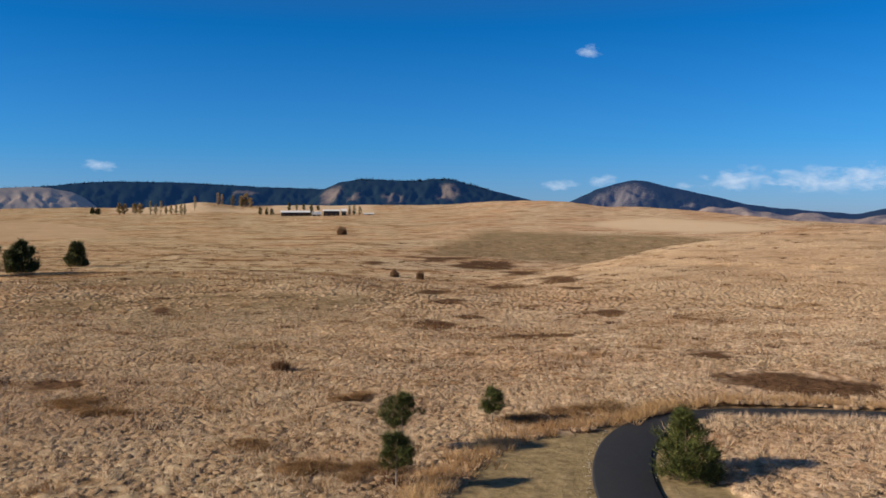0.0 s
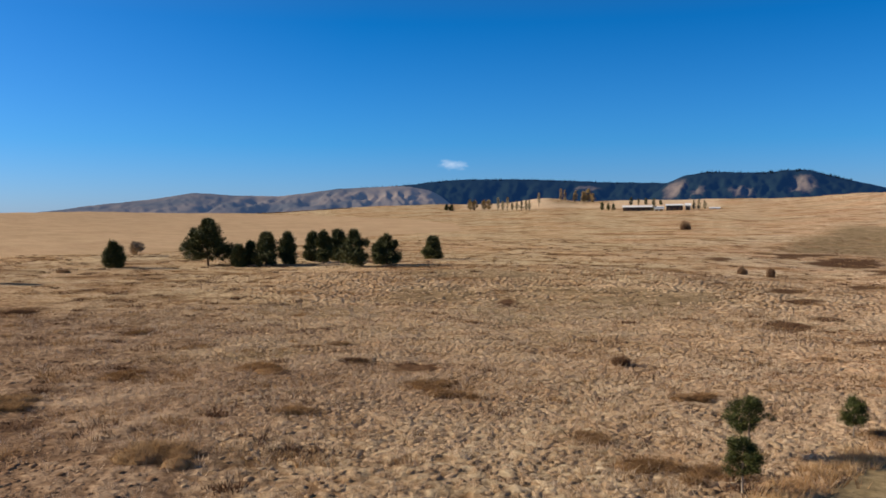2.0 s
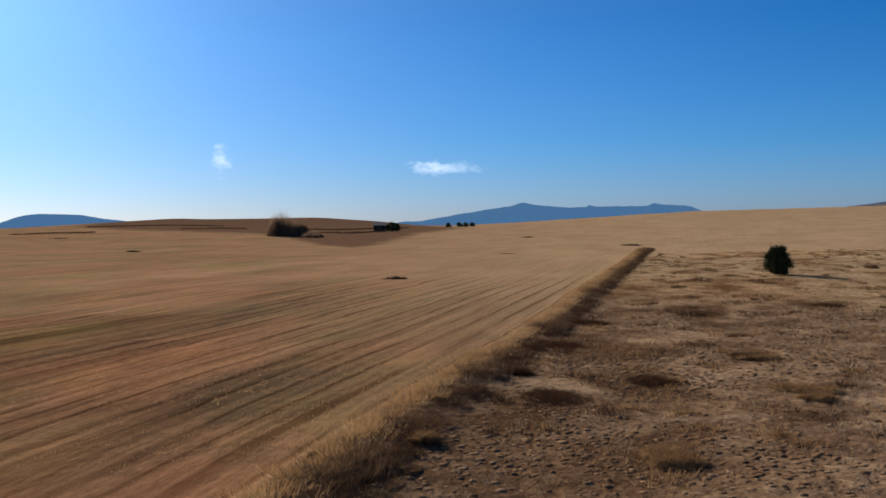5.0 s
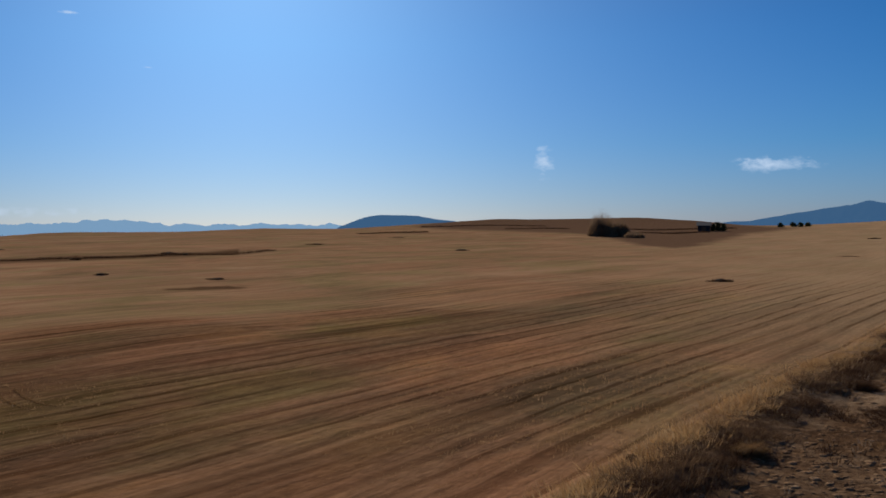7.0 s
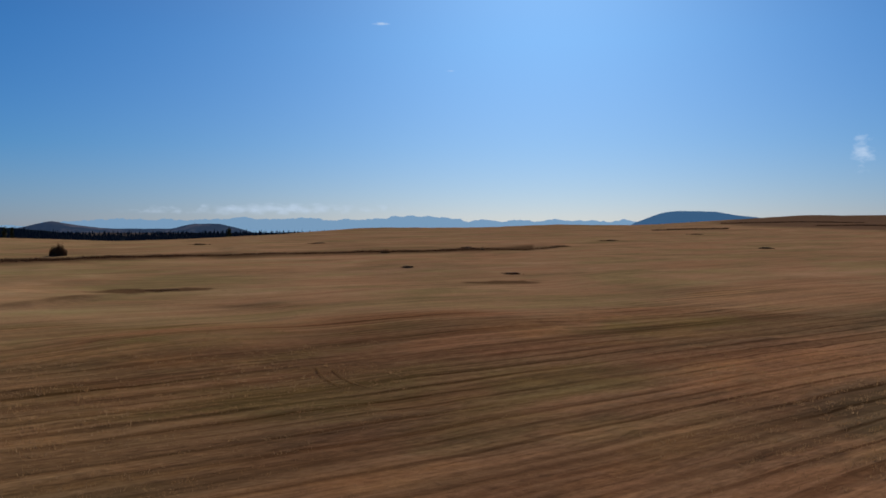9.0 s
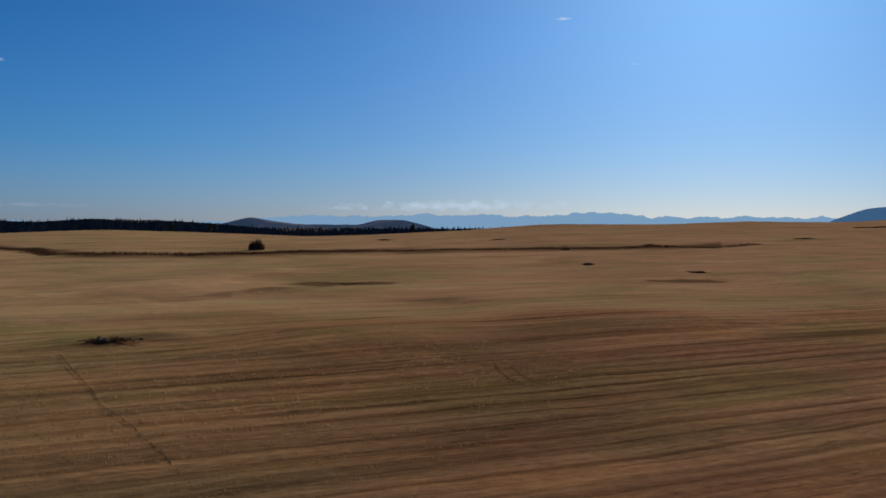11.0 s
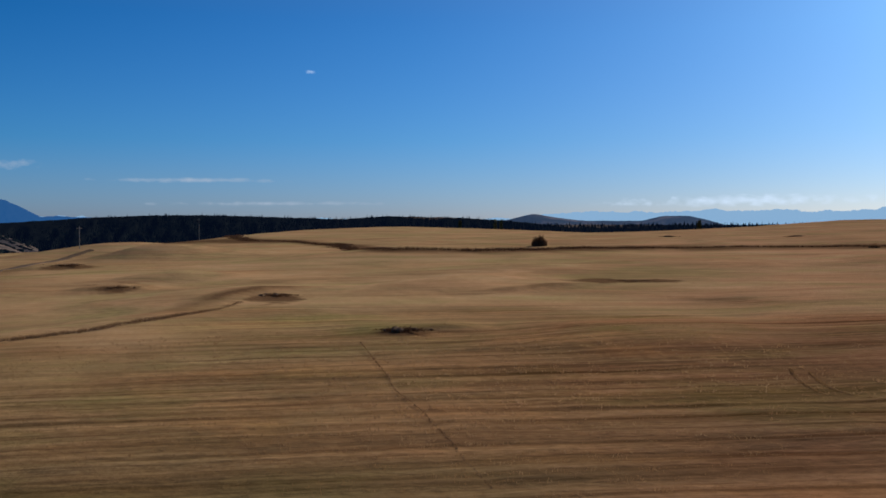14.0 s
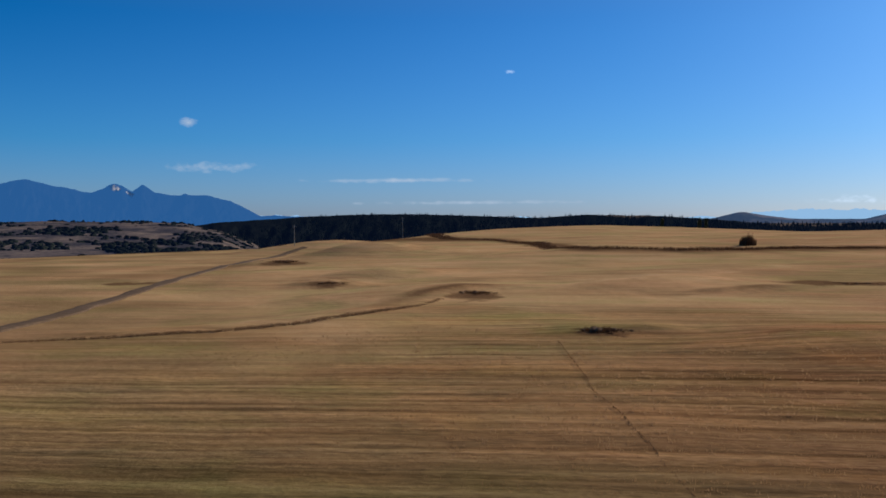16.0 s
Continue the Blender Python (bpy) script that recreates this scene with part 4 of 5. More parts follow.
for gap, r0, r1, sides, size in ((0.47, 26, 130, 6, 0.25), (0.92, 100, 225, 5, 0.40)):
    x, y = (q.ravel() for q in np.meshgrid(np.arange(-r1, r1, gap), np.arange(-20, r1, gap)))
    x, y = x + rng.normal(0, gap * 0.28, x.size), y + rng.normal(0, gap * 0.28, x.size)
    r, b = np.hypot(x, y), wrap(np.degrees(np.arctan2(-x, y)))
    near = (r > r0) & (r < r1) & (b > -31) & (b < 86)
    x, y, r, b = x[near], y[near], r[near], b[near]
    z = height(x, y)
    dip = np.degrees(np.arctan2(z - EYE, r))
    ends = np.interp(r, [r0, r0 + 24, r1 - (30 if r1 < 150 else 75), r1], [1.0 if r0 < 30 else 0.0, 1, 1, 0])
    thin = np.array([noise.noise((p * 0.045, q * 0.045, 3.3)) for p, q in zip(x, y)])
    keep = ~stubble_at(x, y, dip, b) & ~inside(MOWN, x, y) & (path_distance(x, y, PATH) > 1.9) & (rng.uniform(0, 1, len(x)) < ends * 2)
    keep &= (rng.uniform(0, 1, len(x)) > 0.7 * soft_spots(DARK_HOLLOWS, b, dip)) & (rng.uniform(0, 1, len(x)) > 0.08 + np.clip(-thin * 1.3, 0, 0.6) + np.clip((b - 34) / 18, 0, 0.93)) & (soft_spots(PATCHES, b, dip) < 0.5)
    q = drop_to_ground(x[keep], y[keep], z[keep] - 0.03)
    v, f = mounds(q, rng, sides, size, ((0.35 + 0.65 * ends) * np.interp(b, [30, 46], [1, 0.4]))[keep])
    tagged(mesh_object("grass_tussocks", v, f, MOUND, smooth=True), "rounded tussocks of dry pale prairie grass", "grass", kind="stuff")
    if r0 < 30:
        v, f = blades(q[r[keep] < 72] + (0, 0, 0.05), rng, 12, 0.27, 0.22, 0.013, 1.3)
        tagged(mesh_object("grass_blades", v, f, TUSSOCK), "loose dry blades standing out of grass tussocks", "grass", kind="stuff")

count = 95000
u, w = np.floor(rng.uniform(-2, 82, count)) * ROW_GAP + rng.normal(0, 0.30, count), rng.uniform(-130, 170, count)
x, y = HEDGE_A.x + HEDGE.x * w - HEDGE.y * u, HEDGE_A.y + HEDGE.y * w + HEDGE.x * u
r, z = np.hypot(x, y), height(x, y)
b, dip = wrap(np.degrees(np.arctan2(-x, y))), np.degrees(np.arctan2(z - EYE, r))
keep = stubble_at(x, y, dip, b) & (u > 0.8) & (r > 26) & (rng.uniform(0, 1, count) < (90 - r) / 45)
v, f = blades(drop_to_ground(x[keep], y[keep], z[keep]) - (0, 0, 0.02), rng, 7, 0.15, 0.30, 0.015, 0.5)
tagged(mesh_object("stubble_stalks", v, f, STALKS), "short cut straw stubble standing in field rows", "stubble", kind="stuff")

s = rng.uniform(-60, 285, 5200)
o = rng.normal(0.6, 0.75, 5200)
x, y = HEDGE_A.x + HEDGE.x * s - HEDGE.y * o, HEDGE_A.y + HEDGE.y * s + HEDGE.x * o
q = drop_to_ground(x, y, height(x, y))
v, f = blades(q, rng, 18, 0.66, 0.42, 0.018, 0.8)
uneven = np.array([0.62 + 0.75 * noise.noise((p * 0.23, 8.0, 0)) for p in s])
v = v.reshape(len(s), -1, 3)
v[:, :, 2] = q[:, None, 2] + (v[:, :, 2] - q[:, None, 2]) * np.clip(uneven, 0.2, 1.3)[:, None]
v = v.reshape(-1, 3)
tagged(mesh_object("tall_grass_border", v, f, TALLGRASS, smooth=True), "tall dry grass strip along the edge of the stubble field", "grass", kind="stuff")
s = rng.uniform(-60, 280, 2600)
o = -2.0 + rng.normal(0, 0.6, 2600)
ok = np.array([noise.noise((p * 0.11, 3.0, 0)) for p in s]) > -0.12
s, o = s[ok], o[ok]
x, y = HEDGE_A.x + HEDGE.x * s - HEDGE.y * o, HEDGE_A.y + HEDGE.y * s + HEDGE.x * o
q = drop_to_ground(x, y, height(x, y))
v, f = blades(q, rng, 24, 0.46, 0.45, 0.018, 1.0)
tagged(mesh_object("dark_brush_border", v, f, BRUSH, smooth=True), "dark dead brush along the edge of the stubble field", "brush", kind="stuff")


# small worn tufts near the edge of the stubble
x, y = (q.ravel() for q in np.meshgrid(np.arange(-110, 30, 0.46), np.arange(-10, 110, 0.46)))
x, y = x + rng.normal(0, 0.16, x.size), y + rng.normal(0, 0.16, x.size)
r, b = np.hypot(x, y), wrap(np.degrees(np.arctan2(-x, y)))
near = (r > 24) & (r < 112) & (b > 38) & (b < 92) & (field_side(x, y) < -2.6)
x, y, r, b = x[near], y[near], r[near], b[near]
thin = np.array([noise.fractal((p * 0.06, q * 0.06, 13.3), 0.7, 2.1, 3) for p, q in zip(x, y)])
keep = (rng.uniform(0, 1, len(x)) < np.clip(0.55 + 1.1 * thin, 0.08, 0.95) * np.interp(b, [38, 50], [0.2, 1]))
q = drop_to_ground(x[keep], y[keep], height(x[keep], y[keep]) - 0.02)
v, f = mounds(q, rng, 6, 0.17, rng.uniform(0.5, 1.4, len(q)))
tagged(mesh_object("worn_tufts", v, f, WORNTUFT, smooth=True), "small brown tufts on worn dry ground", "grass", kind="stuff")

# matted dark brush under the field border, in uneven heaps
w = rng.uniform(-60, 280, 2600)
o = -1.3 + rng.normal(0, 0.85, 2600)
x, y = HEDGE_A.x + HEDGE.x * w - HEDGE.y * o, HEDGE_A.y + HEDGE.y * w + HEDGE.x * o
heap = np.clip(np.array([0.62 + 1.6 * noise.fractal((p * 0.16, 5.0, 0), 0.7, 2.1, 3) for p in w]), 0.08, 1.6)
q = drop_to_ground(x, y, height(x, y))
v, f = mounds(q - (0, 0, 0.05), rng, 7, 0.42, heap)
v2, f2 = blades(q, rng, 34, 0.70, 0.62, 0.013, 1.0)
v2 = v2.reshape(len(q), -1, 3)
v2[:, :, 2] = q[:, None, 2] + (v2[:, :, 2] - q[:, None, 2]) * heap[:, None]
tagged(mesh_object("matted_brush", np.concatenate([v, v2.reshape(-1, 3)]), np.concatenate([f, f2 + len(v)]), HEDGEBRUSH), "matted heaps of dark dead brush along the field edge", "brush", kind="stuff")


# ---- trees ----
def part(name, verts, faces, material, parent, label=""):
    ob = mesh_object(name, verts, faces, material, parent)
    return tagged(ob, label)


def empty_at(name, where):
    e = new(name)
    e.empty_display_size = 0.3
    e.location = where
    return e


def tube(points, radii, sides=7):
    v, f = [], []
    for (p, r) in zip(points, radii):
        for k in range(sides):
            a = 2 * math.pi * k / sides
            v.append((p[0] + r * math.cos(a), p[1] + r * math.sin(a), p[2]))
    for j in range(len(points) - 1):
        for k in range(sides):
            a, b = j * sides + k, j * sides + (k + 1) % sides
            f.append((a, b, b + sides, a + sides))
    return v, f


def crown_mesh(rng, envelope, base, top, n, clump, needles, needle, lobes=0):
    """Clumps of needles spread through an uneven crown. envelope: radius at a share of the height; lobes: boughs that gather the clumps."""
    vs = []
    boughs = [(rng.uniform(0.02, 1), rng.uniform(0, 2 * math.pi), rng.uniform(0.72, 1.18)) for _ in range(lobes)]
    for k in range(n):
        if lobes and k % 2:
            u0, a0, far = boughs[k % lobes]
            u = min(1.0, max(0.0, u0 + rng.normal(0, 0.06)))
            reach = math.sqrt(rng.uniform(0.1, 1.0)) * far
            a = a0 + rng.normal(0, 0.30)
            r = envelope(u0) * reach
            u = min(1.0, u + 0.06 * reach)
        else:
            u, a = rng.uniform(0, 1), rng.uniform(0, 2 * math.pi)
            bulge = 0.9 + 0.8 * noise.noise((math.cos(a) * 1.3, math.sin(a) * 1.3, u * 3 + rng.integers(0, 2) * 0.1 + n))
            r = envelope(u) * bulge * math.sqrt(rng.uniform(0.1, 1.0)) * (0.92 if lobes else 1.0)
        c = np.array((r * math.cos(a), r * math.sin(a), base + (top - base) * u))
        d = rng.normal(0, 1, (needles, 3))
        d[:, 2] = np.abs(d[:, 2]) * 0.8 + d[:, 2] * 0.2
        d += np.array((math.cos(a), math.sin(a), 0.35)) * 0.7
        d /= np.linalg.norm(d, axis=1)[:, None]
        side = np.cross(d, rng.normal(0, 1, (needles, 3)))
        side /= np.linalg.norm(side, axis=1)[:, None] + 1e-6
        q = c + rng.normal(0, clump * 0.25, (needles, 3))
        l = clump * rng.uniform(0.6, 1.1, needles)[:, None]
        vs.append(np.stack([q - side * needle, q + side * needle, q + d * l], 1))
    v = np.concatenate(vs).reshape(-1, 3)
    return v, np.arange(len(v)).reshape(-1, 3)


def pine(name, where, tall, wide, label, seed, material, clear=0.2, n=90, needles=26, needle=None, shape=0.9, clump=None, low=0.35, round_crown=False, lobes=16):
    rng = np.random.default_rng(seed)
    e = tagged(empty_at(name, where - Vector((0, 0, 0.05))), label, "tree")
    lean = rng.normal(0, 0.02, 2) * tall
    v, f = tube([(lean[0] * k, lean[1] * k, tall * 0.93 * k) for k in (0, 0.1, 0.35, 0.7, 1.0)], [tall * q for q in (0.030, 0.022, 0.018, 0.011, 0.003)])
    part("trunk", v, f, PALEBARK if round_crown else BARK, e, "grey-brown tapered trunk")
    for k in range(8):
        h, a = tall * rng.uniform(clear + 0.05, 0.85), rng.uniform(0, 2 * math.pi)
        l = wide * 0.42 * (1 - 0.5 * h / tall)
        lv, lf = tube([(l * t * math.cos(a), l * t * math.sin(a), h + l * 0.35 * t) for t in (0, 0.5, 1)], [tall * 0.009, tall * 0.006, tall * 0.002], 5)
        part("limb", lv, lf, BARK, e)
    if round_crown:
        env = lambda u: wide * 0.5 * max(0.0, 1 - abs(1.9 * u - 0.85) ** 2.4) ** 0.5
    else:
        env = lambda u: wide * 0.5 * min(1.0, low + u * 2.4) * max(0.0, 1 - u ** 1.9) ** shape
    v, f = crown_mesh(rng, env, tall * clear, tall * 0.95, n, clump or tall * 0.12, needles, needle or tall * 0.006, lobes)
    part("crown", v, f, material, e, "dense dark green needles")
    return e


def stand(b, d, top, width, name="pine_tree", label="", seed=1, **more):
    """A tree whose foot, top and breadth are given as seen from the lookout, in degrees."""
    p = lay(b, d)
    r = math.hypot(p.x, p.y)
    return pine(name, p, EYE + r * math.tan(radians(top)) - p.z, r * radians(width), label, seed, **more)


YOUNG = "young green pine with a thin bare lower trunk in dry grass"
stand(2.69, -14.2, -10.40, 2.35, label=YOUNG, seed=1, material=NEEDLES, clear=0.44, n=105, needles=46, clump=0.36, needle=0.011, round_crown=True)
stand(3.03, -16.4, -12.86, 2.15, label=YOUNG, seed=2, material=NEEDLES, clear=0.36, n=100, needles=46, clump=0.34, needle=0.011, round_crown=True)
stand(-3.14, -12.6, -10.2, 1.5, label=YOUNG, seed=3, material=NEEDLES, clear=0.32, n=95, needles=46, clump=0.32, needle=0.011, round_crown=True)
stand(-15.38, -15.3, -11.34, 4.7, label="bushy green pine reaching the ground beside the asphalt path", seed=4, material=NEEDLES, clear=0.04, n=190, needles=54, clump=0.46, needle=0.014, low=0.75, shape=0.7)
GROVE = [(50.00, -3.22, -1.67, 1.36), (42.09, -2.55, -1.07, 1.23), (36.57, -2.41, 0.35, 2.74), (34.65, -2.54, -1.30, 0.74), (33.99, -2.42, -1.08, 0.56),
         (33.02, -2.55, -0.51, 1.58), (31.63, -2.46, -0.57, 1.02), (30.15, -2.33, -0.48, 0.83), (29.41, -2.43, -0.39, 0.83), (28.49, -2.28, -0.30, 1.19),
         (27.52, -2.74, -0.40, 1.86), (25.40, -2.64, -0.63, 1.71), (22.41, -2.20, -0.86, 1.25)]
for i, g in enumerate(GROVE):
    ob = stand(g[0], g[1], g[2], g[3] * 1.16, label="tall broad dark green pine on dry grassland" if i == 2 else "dark green pine standing in dry grass", seed=20 + i, material=DARKPINE,
               clear=0.13 if i == 2 else 0.05, n=760 if i == 2 else 300, needles=22, needle=0.10, low=0.7, shape=0.75, clump=1.2)
    tagged(ob, group="pines in the grassland grove")


# ---- small plants and stones ----
def dome(wide, tall, seed, sides=14, rings=5):
    """An uneven low dome, closed at the top."""
    v, f = [], []
    for k in range(rings):
        u = k / rings
        for m in range(sides):
            a = 2 * math.pi * m / sides
            q = 1 + 0.35 * noise.noise((math.cos(a) * 1.2, math.sin(a) * 1.2, seed * 1.7 + u))
            r = wide * 0.5 * q * math.cos(u * math.pi / 2) ** 0.8
            v.append((r * math.cos(a), r * math.sin(a) * 0.8, tall * math.sin(u * math.pi / 2) * (0.9 + 0.4 * noise.noise((a, u * 3, seed))) - (0.12 if k == 0 else 0)))
    v.append((0, 0, tall))
    for k in range(rings - 1):
        for m in range(sides):
            a, b = k * sides + m, k * sides + (m + 1) % sides
            f += [(a, b, b + sides), (a, b + sides, a + sides)]
    f += [((rings - 1) * sides + m, (rings - 1) * sides + (m + 1) % sides, rings * sides) for m in range(sides)]
    return np.array(v), np.array(f)


def tuft_thing(name, b, d, wide, tall, material, label, category, seed, count=220, blade=0.05, lean=0.7, top=0.5, core=0.0):
    """One mound of dry stems, standing on the ground; core: the share of its height that is matted solid."""
    rng = np.random.default_rng(seed)
    p = lay(b, d)
    heads = [(0.0, 0.0, 1.0)]
    if core:
        heads = [(rng.normal(0, 0.24) * wide, rng.normal(0, 0.18) * wide, rng.uniform(0.35, 0.75)) for _ in range(6)]
    vs, fs, total = [], [], 0
    for cx, cy, share in heads:
        m, w = max(20, int(count * share / sum(k[2] for k in heads))), wide * share
        a, q = rng.uniform(0, 2 * np.pi, m), np.sqrt(rng.uniform(0, 1, m)) * w * 0.5
        x, y = cx + q * np.cos(a), cy + q * np.sin(a) * 0.8
        h = tall * (0.4 + 0.6 * share) * (1 - top * (q / (w * 0.5)) ** 2)
        v, f = blades(np.stack([x, y, 0 * x], -1), rng, 6, 1.0, 0.18, blade, lean * 0.4)
        v = v.reshape(m, -1, 3)
        v[:, :, 2] *= h[:, None]
        if core:
            v[:, :, 2] = v[:, :, 2] * 0.8 + (h * core * 0.6 * np.clip(1.3 - 2 * q / w, 0, 1))[:, None]
        v[:, :, 2] += (height(p.x + x, p.y + y) - float(height(p.x, p.y)))[:, None]
        v = v.reshape(-1, 3)
        if core:
            dv, df = dome(w * 0.8, tall * core * (0.4 + 0.6 * share), seed + cx)
            dv[:, :2] += (cx, cy)
            dv[:, 2] += height(p.x + dv[:, 0], p.y + dv[:, 1]) - float(height(p.x, p.y))
            v, f = np.concatenate([v, dv]), np.concatenate([f, df + len(v)])
        vs.append(v)
        fs.append(f + total)
        total += len(v)
    v, f = np.concatenate(vs), np.concatenate(fs)
    ob = mesh_object(name, v, f, material, smooth=bool(core))
    ob.location = p
    return tagged(ob, label, category)


CLUMPS = [(56.1, -14.7, 3.4, 1.0), (39.7, -14.5, 4.0, 1.1), (33.2, -9.3, 4.6, 0.8), (48.5, -10.2, 3.6, 0.8), (41.5, -9.2, 3.6, 0.6), (51.2, -8.2, 3.4, 0.7),
          (22.6, -10.5, 3.6, 0.6), (28.5, -7.6, 2.0, 0.6), (55.4, -14.6, 2.4, 0.8), (48.0, -10.6, 2.6, 0.6), (5.9, -11.0, 2.4, 0.7), (21.3, -11.0, 2.2, 0.6),
          (8.4, -14.9, 3.2, 0.7), (5.2, -15.6, 2.6, 0.8), (-5.5, -12.4, 2.6, 0.7), (-8.3, -12.0, 3.0, 0.9), (-10.2, -11.6, 2.8, 0.8), (12.3, -13.6, 2.0, 0.5), (31.8, -12.04, 2.2, 0.5), (37.2, -7.5, 2.8, 0.5), (40.7, -6.4, 2.6, 0.5), (72.0, -13.9, 1.6, 0.7), (30.1, -7.8, 2.2, 0.4)]
for i, (b, d, w, h) in enumerate(CLUMPS):
    tagged(tuft_thing("grass_clump", b, d, w, h, MOUNDGRASS, "bushy mound of tall dry yellow-brown grass", "grass", 50 + i, 900, 0.013, 1.5, 0.9, 0.45), group="tall grass mounds")
for i, (b, d, w, h) in enumerate([(65.9, -9.7, 1.7, 0.7), (63.7, -11.1, 4.5, 0.5), (57.4, -10.0, 3.6, 0.5), (62.9, -7.7, 6.0, 0.6), (61.2, -6.2, 4.0, 0.6), (54.4, -5.6, 6.0, 0.6), (47.2, -5.0, 4.5, 0.6), (27.6, -9.0, 2.0, 0.4), (51.5, -8.3, 3.0, 0.5)]):
    tagged(tuft_thing("brush_clump", b, d, w * 1.2, h, BRUSH, "low brown mat of dead brush", "brush", 150 + i, 900, 0.013, 1.9, 0.95), group="dead brush mats")
rng = np.random.default_rng(77)
x, y, z, b, dip = scatter(rng, 4300, -31, 86, 36, 430, 0.72)
keep = ~stubble_at(x, y, dip, b) & (field_side(x, y) < -4) & ~inside(MOWN, x, y) & (path_distance(x, y, PATH) > 4) & (rng.uniform(0, 1, len(x)) < np.interp(b, [10, 40], [0.6, 1.0]))
x, y, z = x[keep], y[keep], z[keep]
wide = np.repeat(rng.uniform(0.3, 1.7, len(x)), 16)
cx, cy = np.repeat(x, 16) + rng.normal(0, 1.0, len(x) * 16) * wide, np.repeat(y, 16) + rng.normal(0, 0.7, len(x) * 16) * wide
q = drop_to_ground(cx, cy, height(cx, cy))
dark = np.repeat(rng.uniform(0, 1, len(x)) > 0.55, 16)
for name, some, material, label in (("grass_tufts", ~dark, MOUNDGRASS, "scattered tufts of tall dry grass on worn ground"), ("brush_tufts", dark, BRUSH, "scattered low dark dead brush on worn ground")):
    v, f = blades(q[some], rng, 7, 0.42, 0.4, 0.036, 1.0)
    tagged(mesh_object(name, v, f, material), label, "grass", kind="stuff")
SHRUBS = [(10.38, -9.09, 0.95, 1.1), (3.14, -3.04, 1.9, 2.2), (1.47, -3.2, 1.5, 2.8), (6.49, -0.37, 6.0, 6.5), (30.0, -2.2, 3.0, 1.2), (44.9, -2.75, 3.0, 1.0), (113.6, -1.74, 4.0, 1.5), (107.3, -1.56, 2.6, 1.3)]
for i, (b, d, w, h) in enumerate(SHRUBS):
    tagged(tuft_thing("shrub", b, d, w, h, THICKET, "small dark brown bare shrub standing in dry grass", "shrub", 80 + i, 160, 0.015 + 0.015 * w, 0.9, 0.35), group="brown shrubs")


def stone_mesh(seed, size):
    bm = bmesh.new()
    bmesh.ops.create_icosphere(bm, subdivisions=2, radius=1.0)
    for v in bm.verts:
        k = 1 + 0.35 * noise.noise(v.co * 1.3 + Vector((seed, 0, 0))) + 0.12 * noise.noise(v.co * 3.1 + Vector((0, seed, 0)))
        v.co = Vector((v.co.x * k * size, v.co.y * k * size * 0.8, v.co.z * k * size * 0.6))
    me = bpy.data.meshes.new("stone")
    bm.to_mesh(me)
    bm.free()
    me.materials.append(ROCK)
    return me


STONES = [stone_mesh(k * 3.7, 1.0) for k in range(4)]


def rock_pile(b, d, wide, tall, seed):
    """Field stones heaped with weeds among them."""
    rng = np.random.default_rng(seed)
    p = lay(b, d)
    tall *= 1.5
    e = tagged(empty_at("rock_pile", p), "low heap of dark field stones and weeds in stubble", "rocks", "rock piles in the stubble")
    across = Vector((-p.y, p.x, 0)).normalized()
    for k in range(9):
        s = new("stone", STONES[k % 4])
        s.parent = e
        t = float(np.clip(rng.normal(0, 0.2), -0.5, 0.5))
        s.location = across * (t * wide) + Vector((rng.normal(0, wide * 0.09), rng.normal(0, wide * 0.09), tall * 0.06))
        s.rotation_euler = (0, 0, rng.uniform(0, 6.2))
        s.scale = [tall * rng.uniform(0.25, 0.7) * (1.1 - 1.6 * abs(t))] * 3
    t = np.clip(rng.normal(0, 0.24, 90), -0.6, 0.6)
    q = np.stack([across.x * t * wide, across.y * t * wide, 0 * t], -1) + rng.normal(0, wide * 0.10, (90, 3)) * (1, 1, 0)
    v, f = blades(q, rng, 14, tall * 0.5, tall * 0.45, 0.015 + tall * 0.02)
    v = v.reshape(90, -1, 3)
    v[:, :, 2] *= np.exp(-(t / 0.3) ** 2)[:, None]
    tagged(part("weed_clump", v.reshape(-1, 3), f, BRUSH, e, "dark dead weeds"), kind="stuff")


for i, (b, d, w, h) in enumerate([(117.9, -1.05, 9, 1.1), (108.3, -1.43, 7, 1.0), (112.2, -2.68, 3.0, 0.5), (105.5, -3.1, 5.0, 0.6), (58.7, -1.45, 9.5, 0.9), (65.2, -0.87, 7, 0.9),
                                  (73.7, -3.45, 4.6, 0.9), (89.9, -1.45, 6, 1.0), (99.3, -1.0, 10, 0.9), (94.0, -0.6, 10, 0.9), (125.2, -1.1, 9, 0.9), (66.5, -1.9, 7, 0.3),
                                  (142.07, -7.12, 5.4, 0.45), (150.5, -4.62, 9.0, 0.55), (159.8, -3.72, 7, 0.45), (162.6, -2.5, 11, 0.7), (127.5, -3.85, 12, 0.25)]):
    rock_pile(b, d, w, h, 120 + i)


def strip_of_stems(name, points, per_metre, wide, tall, blade, material, label, seed):
    rng = np.random.default_rng(seed)
    line = line_on_ground(points)
    out = []
    for (x0, y0), (x1, y1) in zip(line, line[1:]):
        l = math.hypot(x1 - x0, y1 - y0)
        t = rng.uniform(0, 1, int(l * per_metre))
        o = rng.normal(0, wide * 0.4, len(t))
        out.append(np.stack([x0 + (x1 - x0) * t + (y1 - y0) / l * o, y0 + (y1 - y0) * t - (x1 - x0) / l * o], -1))
    q = np.concatenate(out)
    v, f = blades(drop_to_ground(q[:, 0], q[:, 1], height(q[:, 0], q[:, 1])), rng, 7, tall, wide * 0.25, blade)
    return tagged(mesh_object(name, v, f, material), label, "brush", kind="stuff")


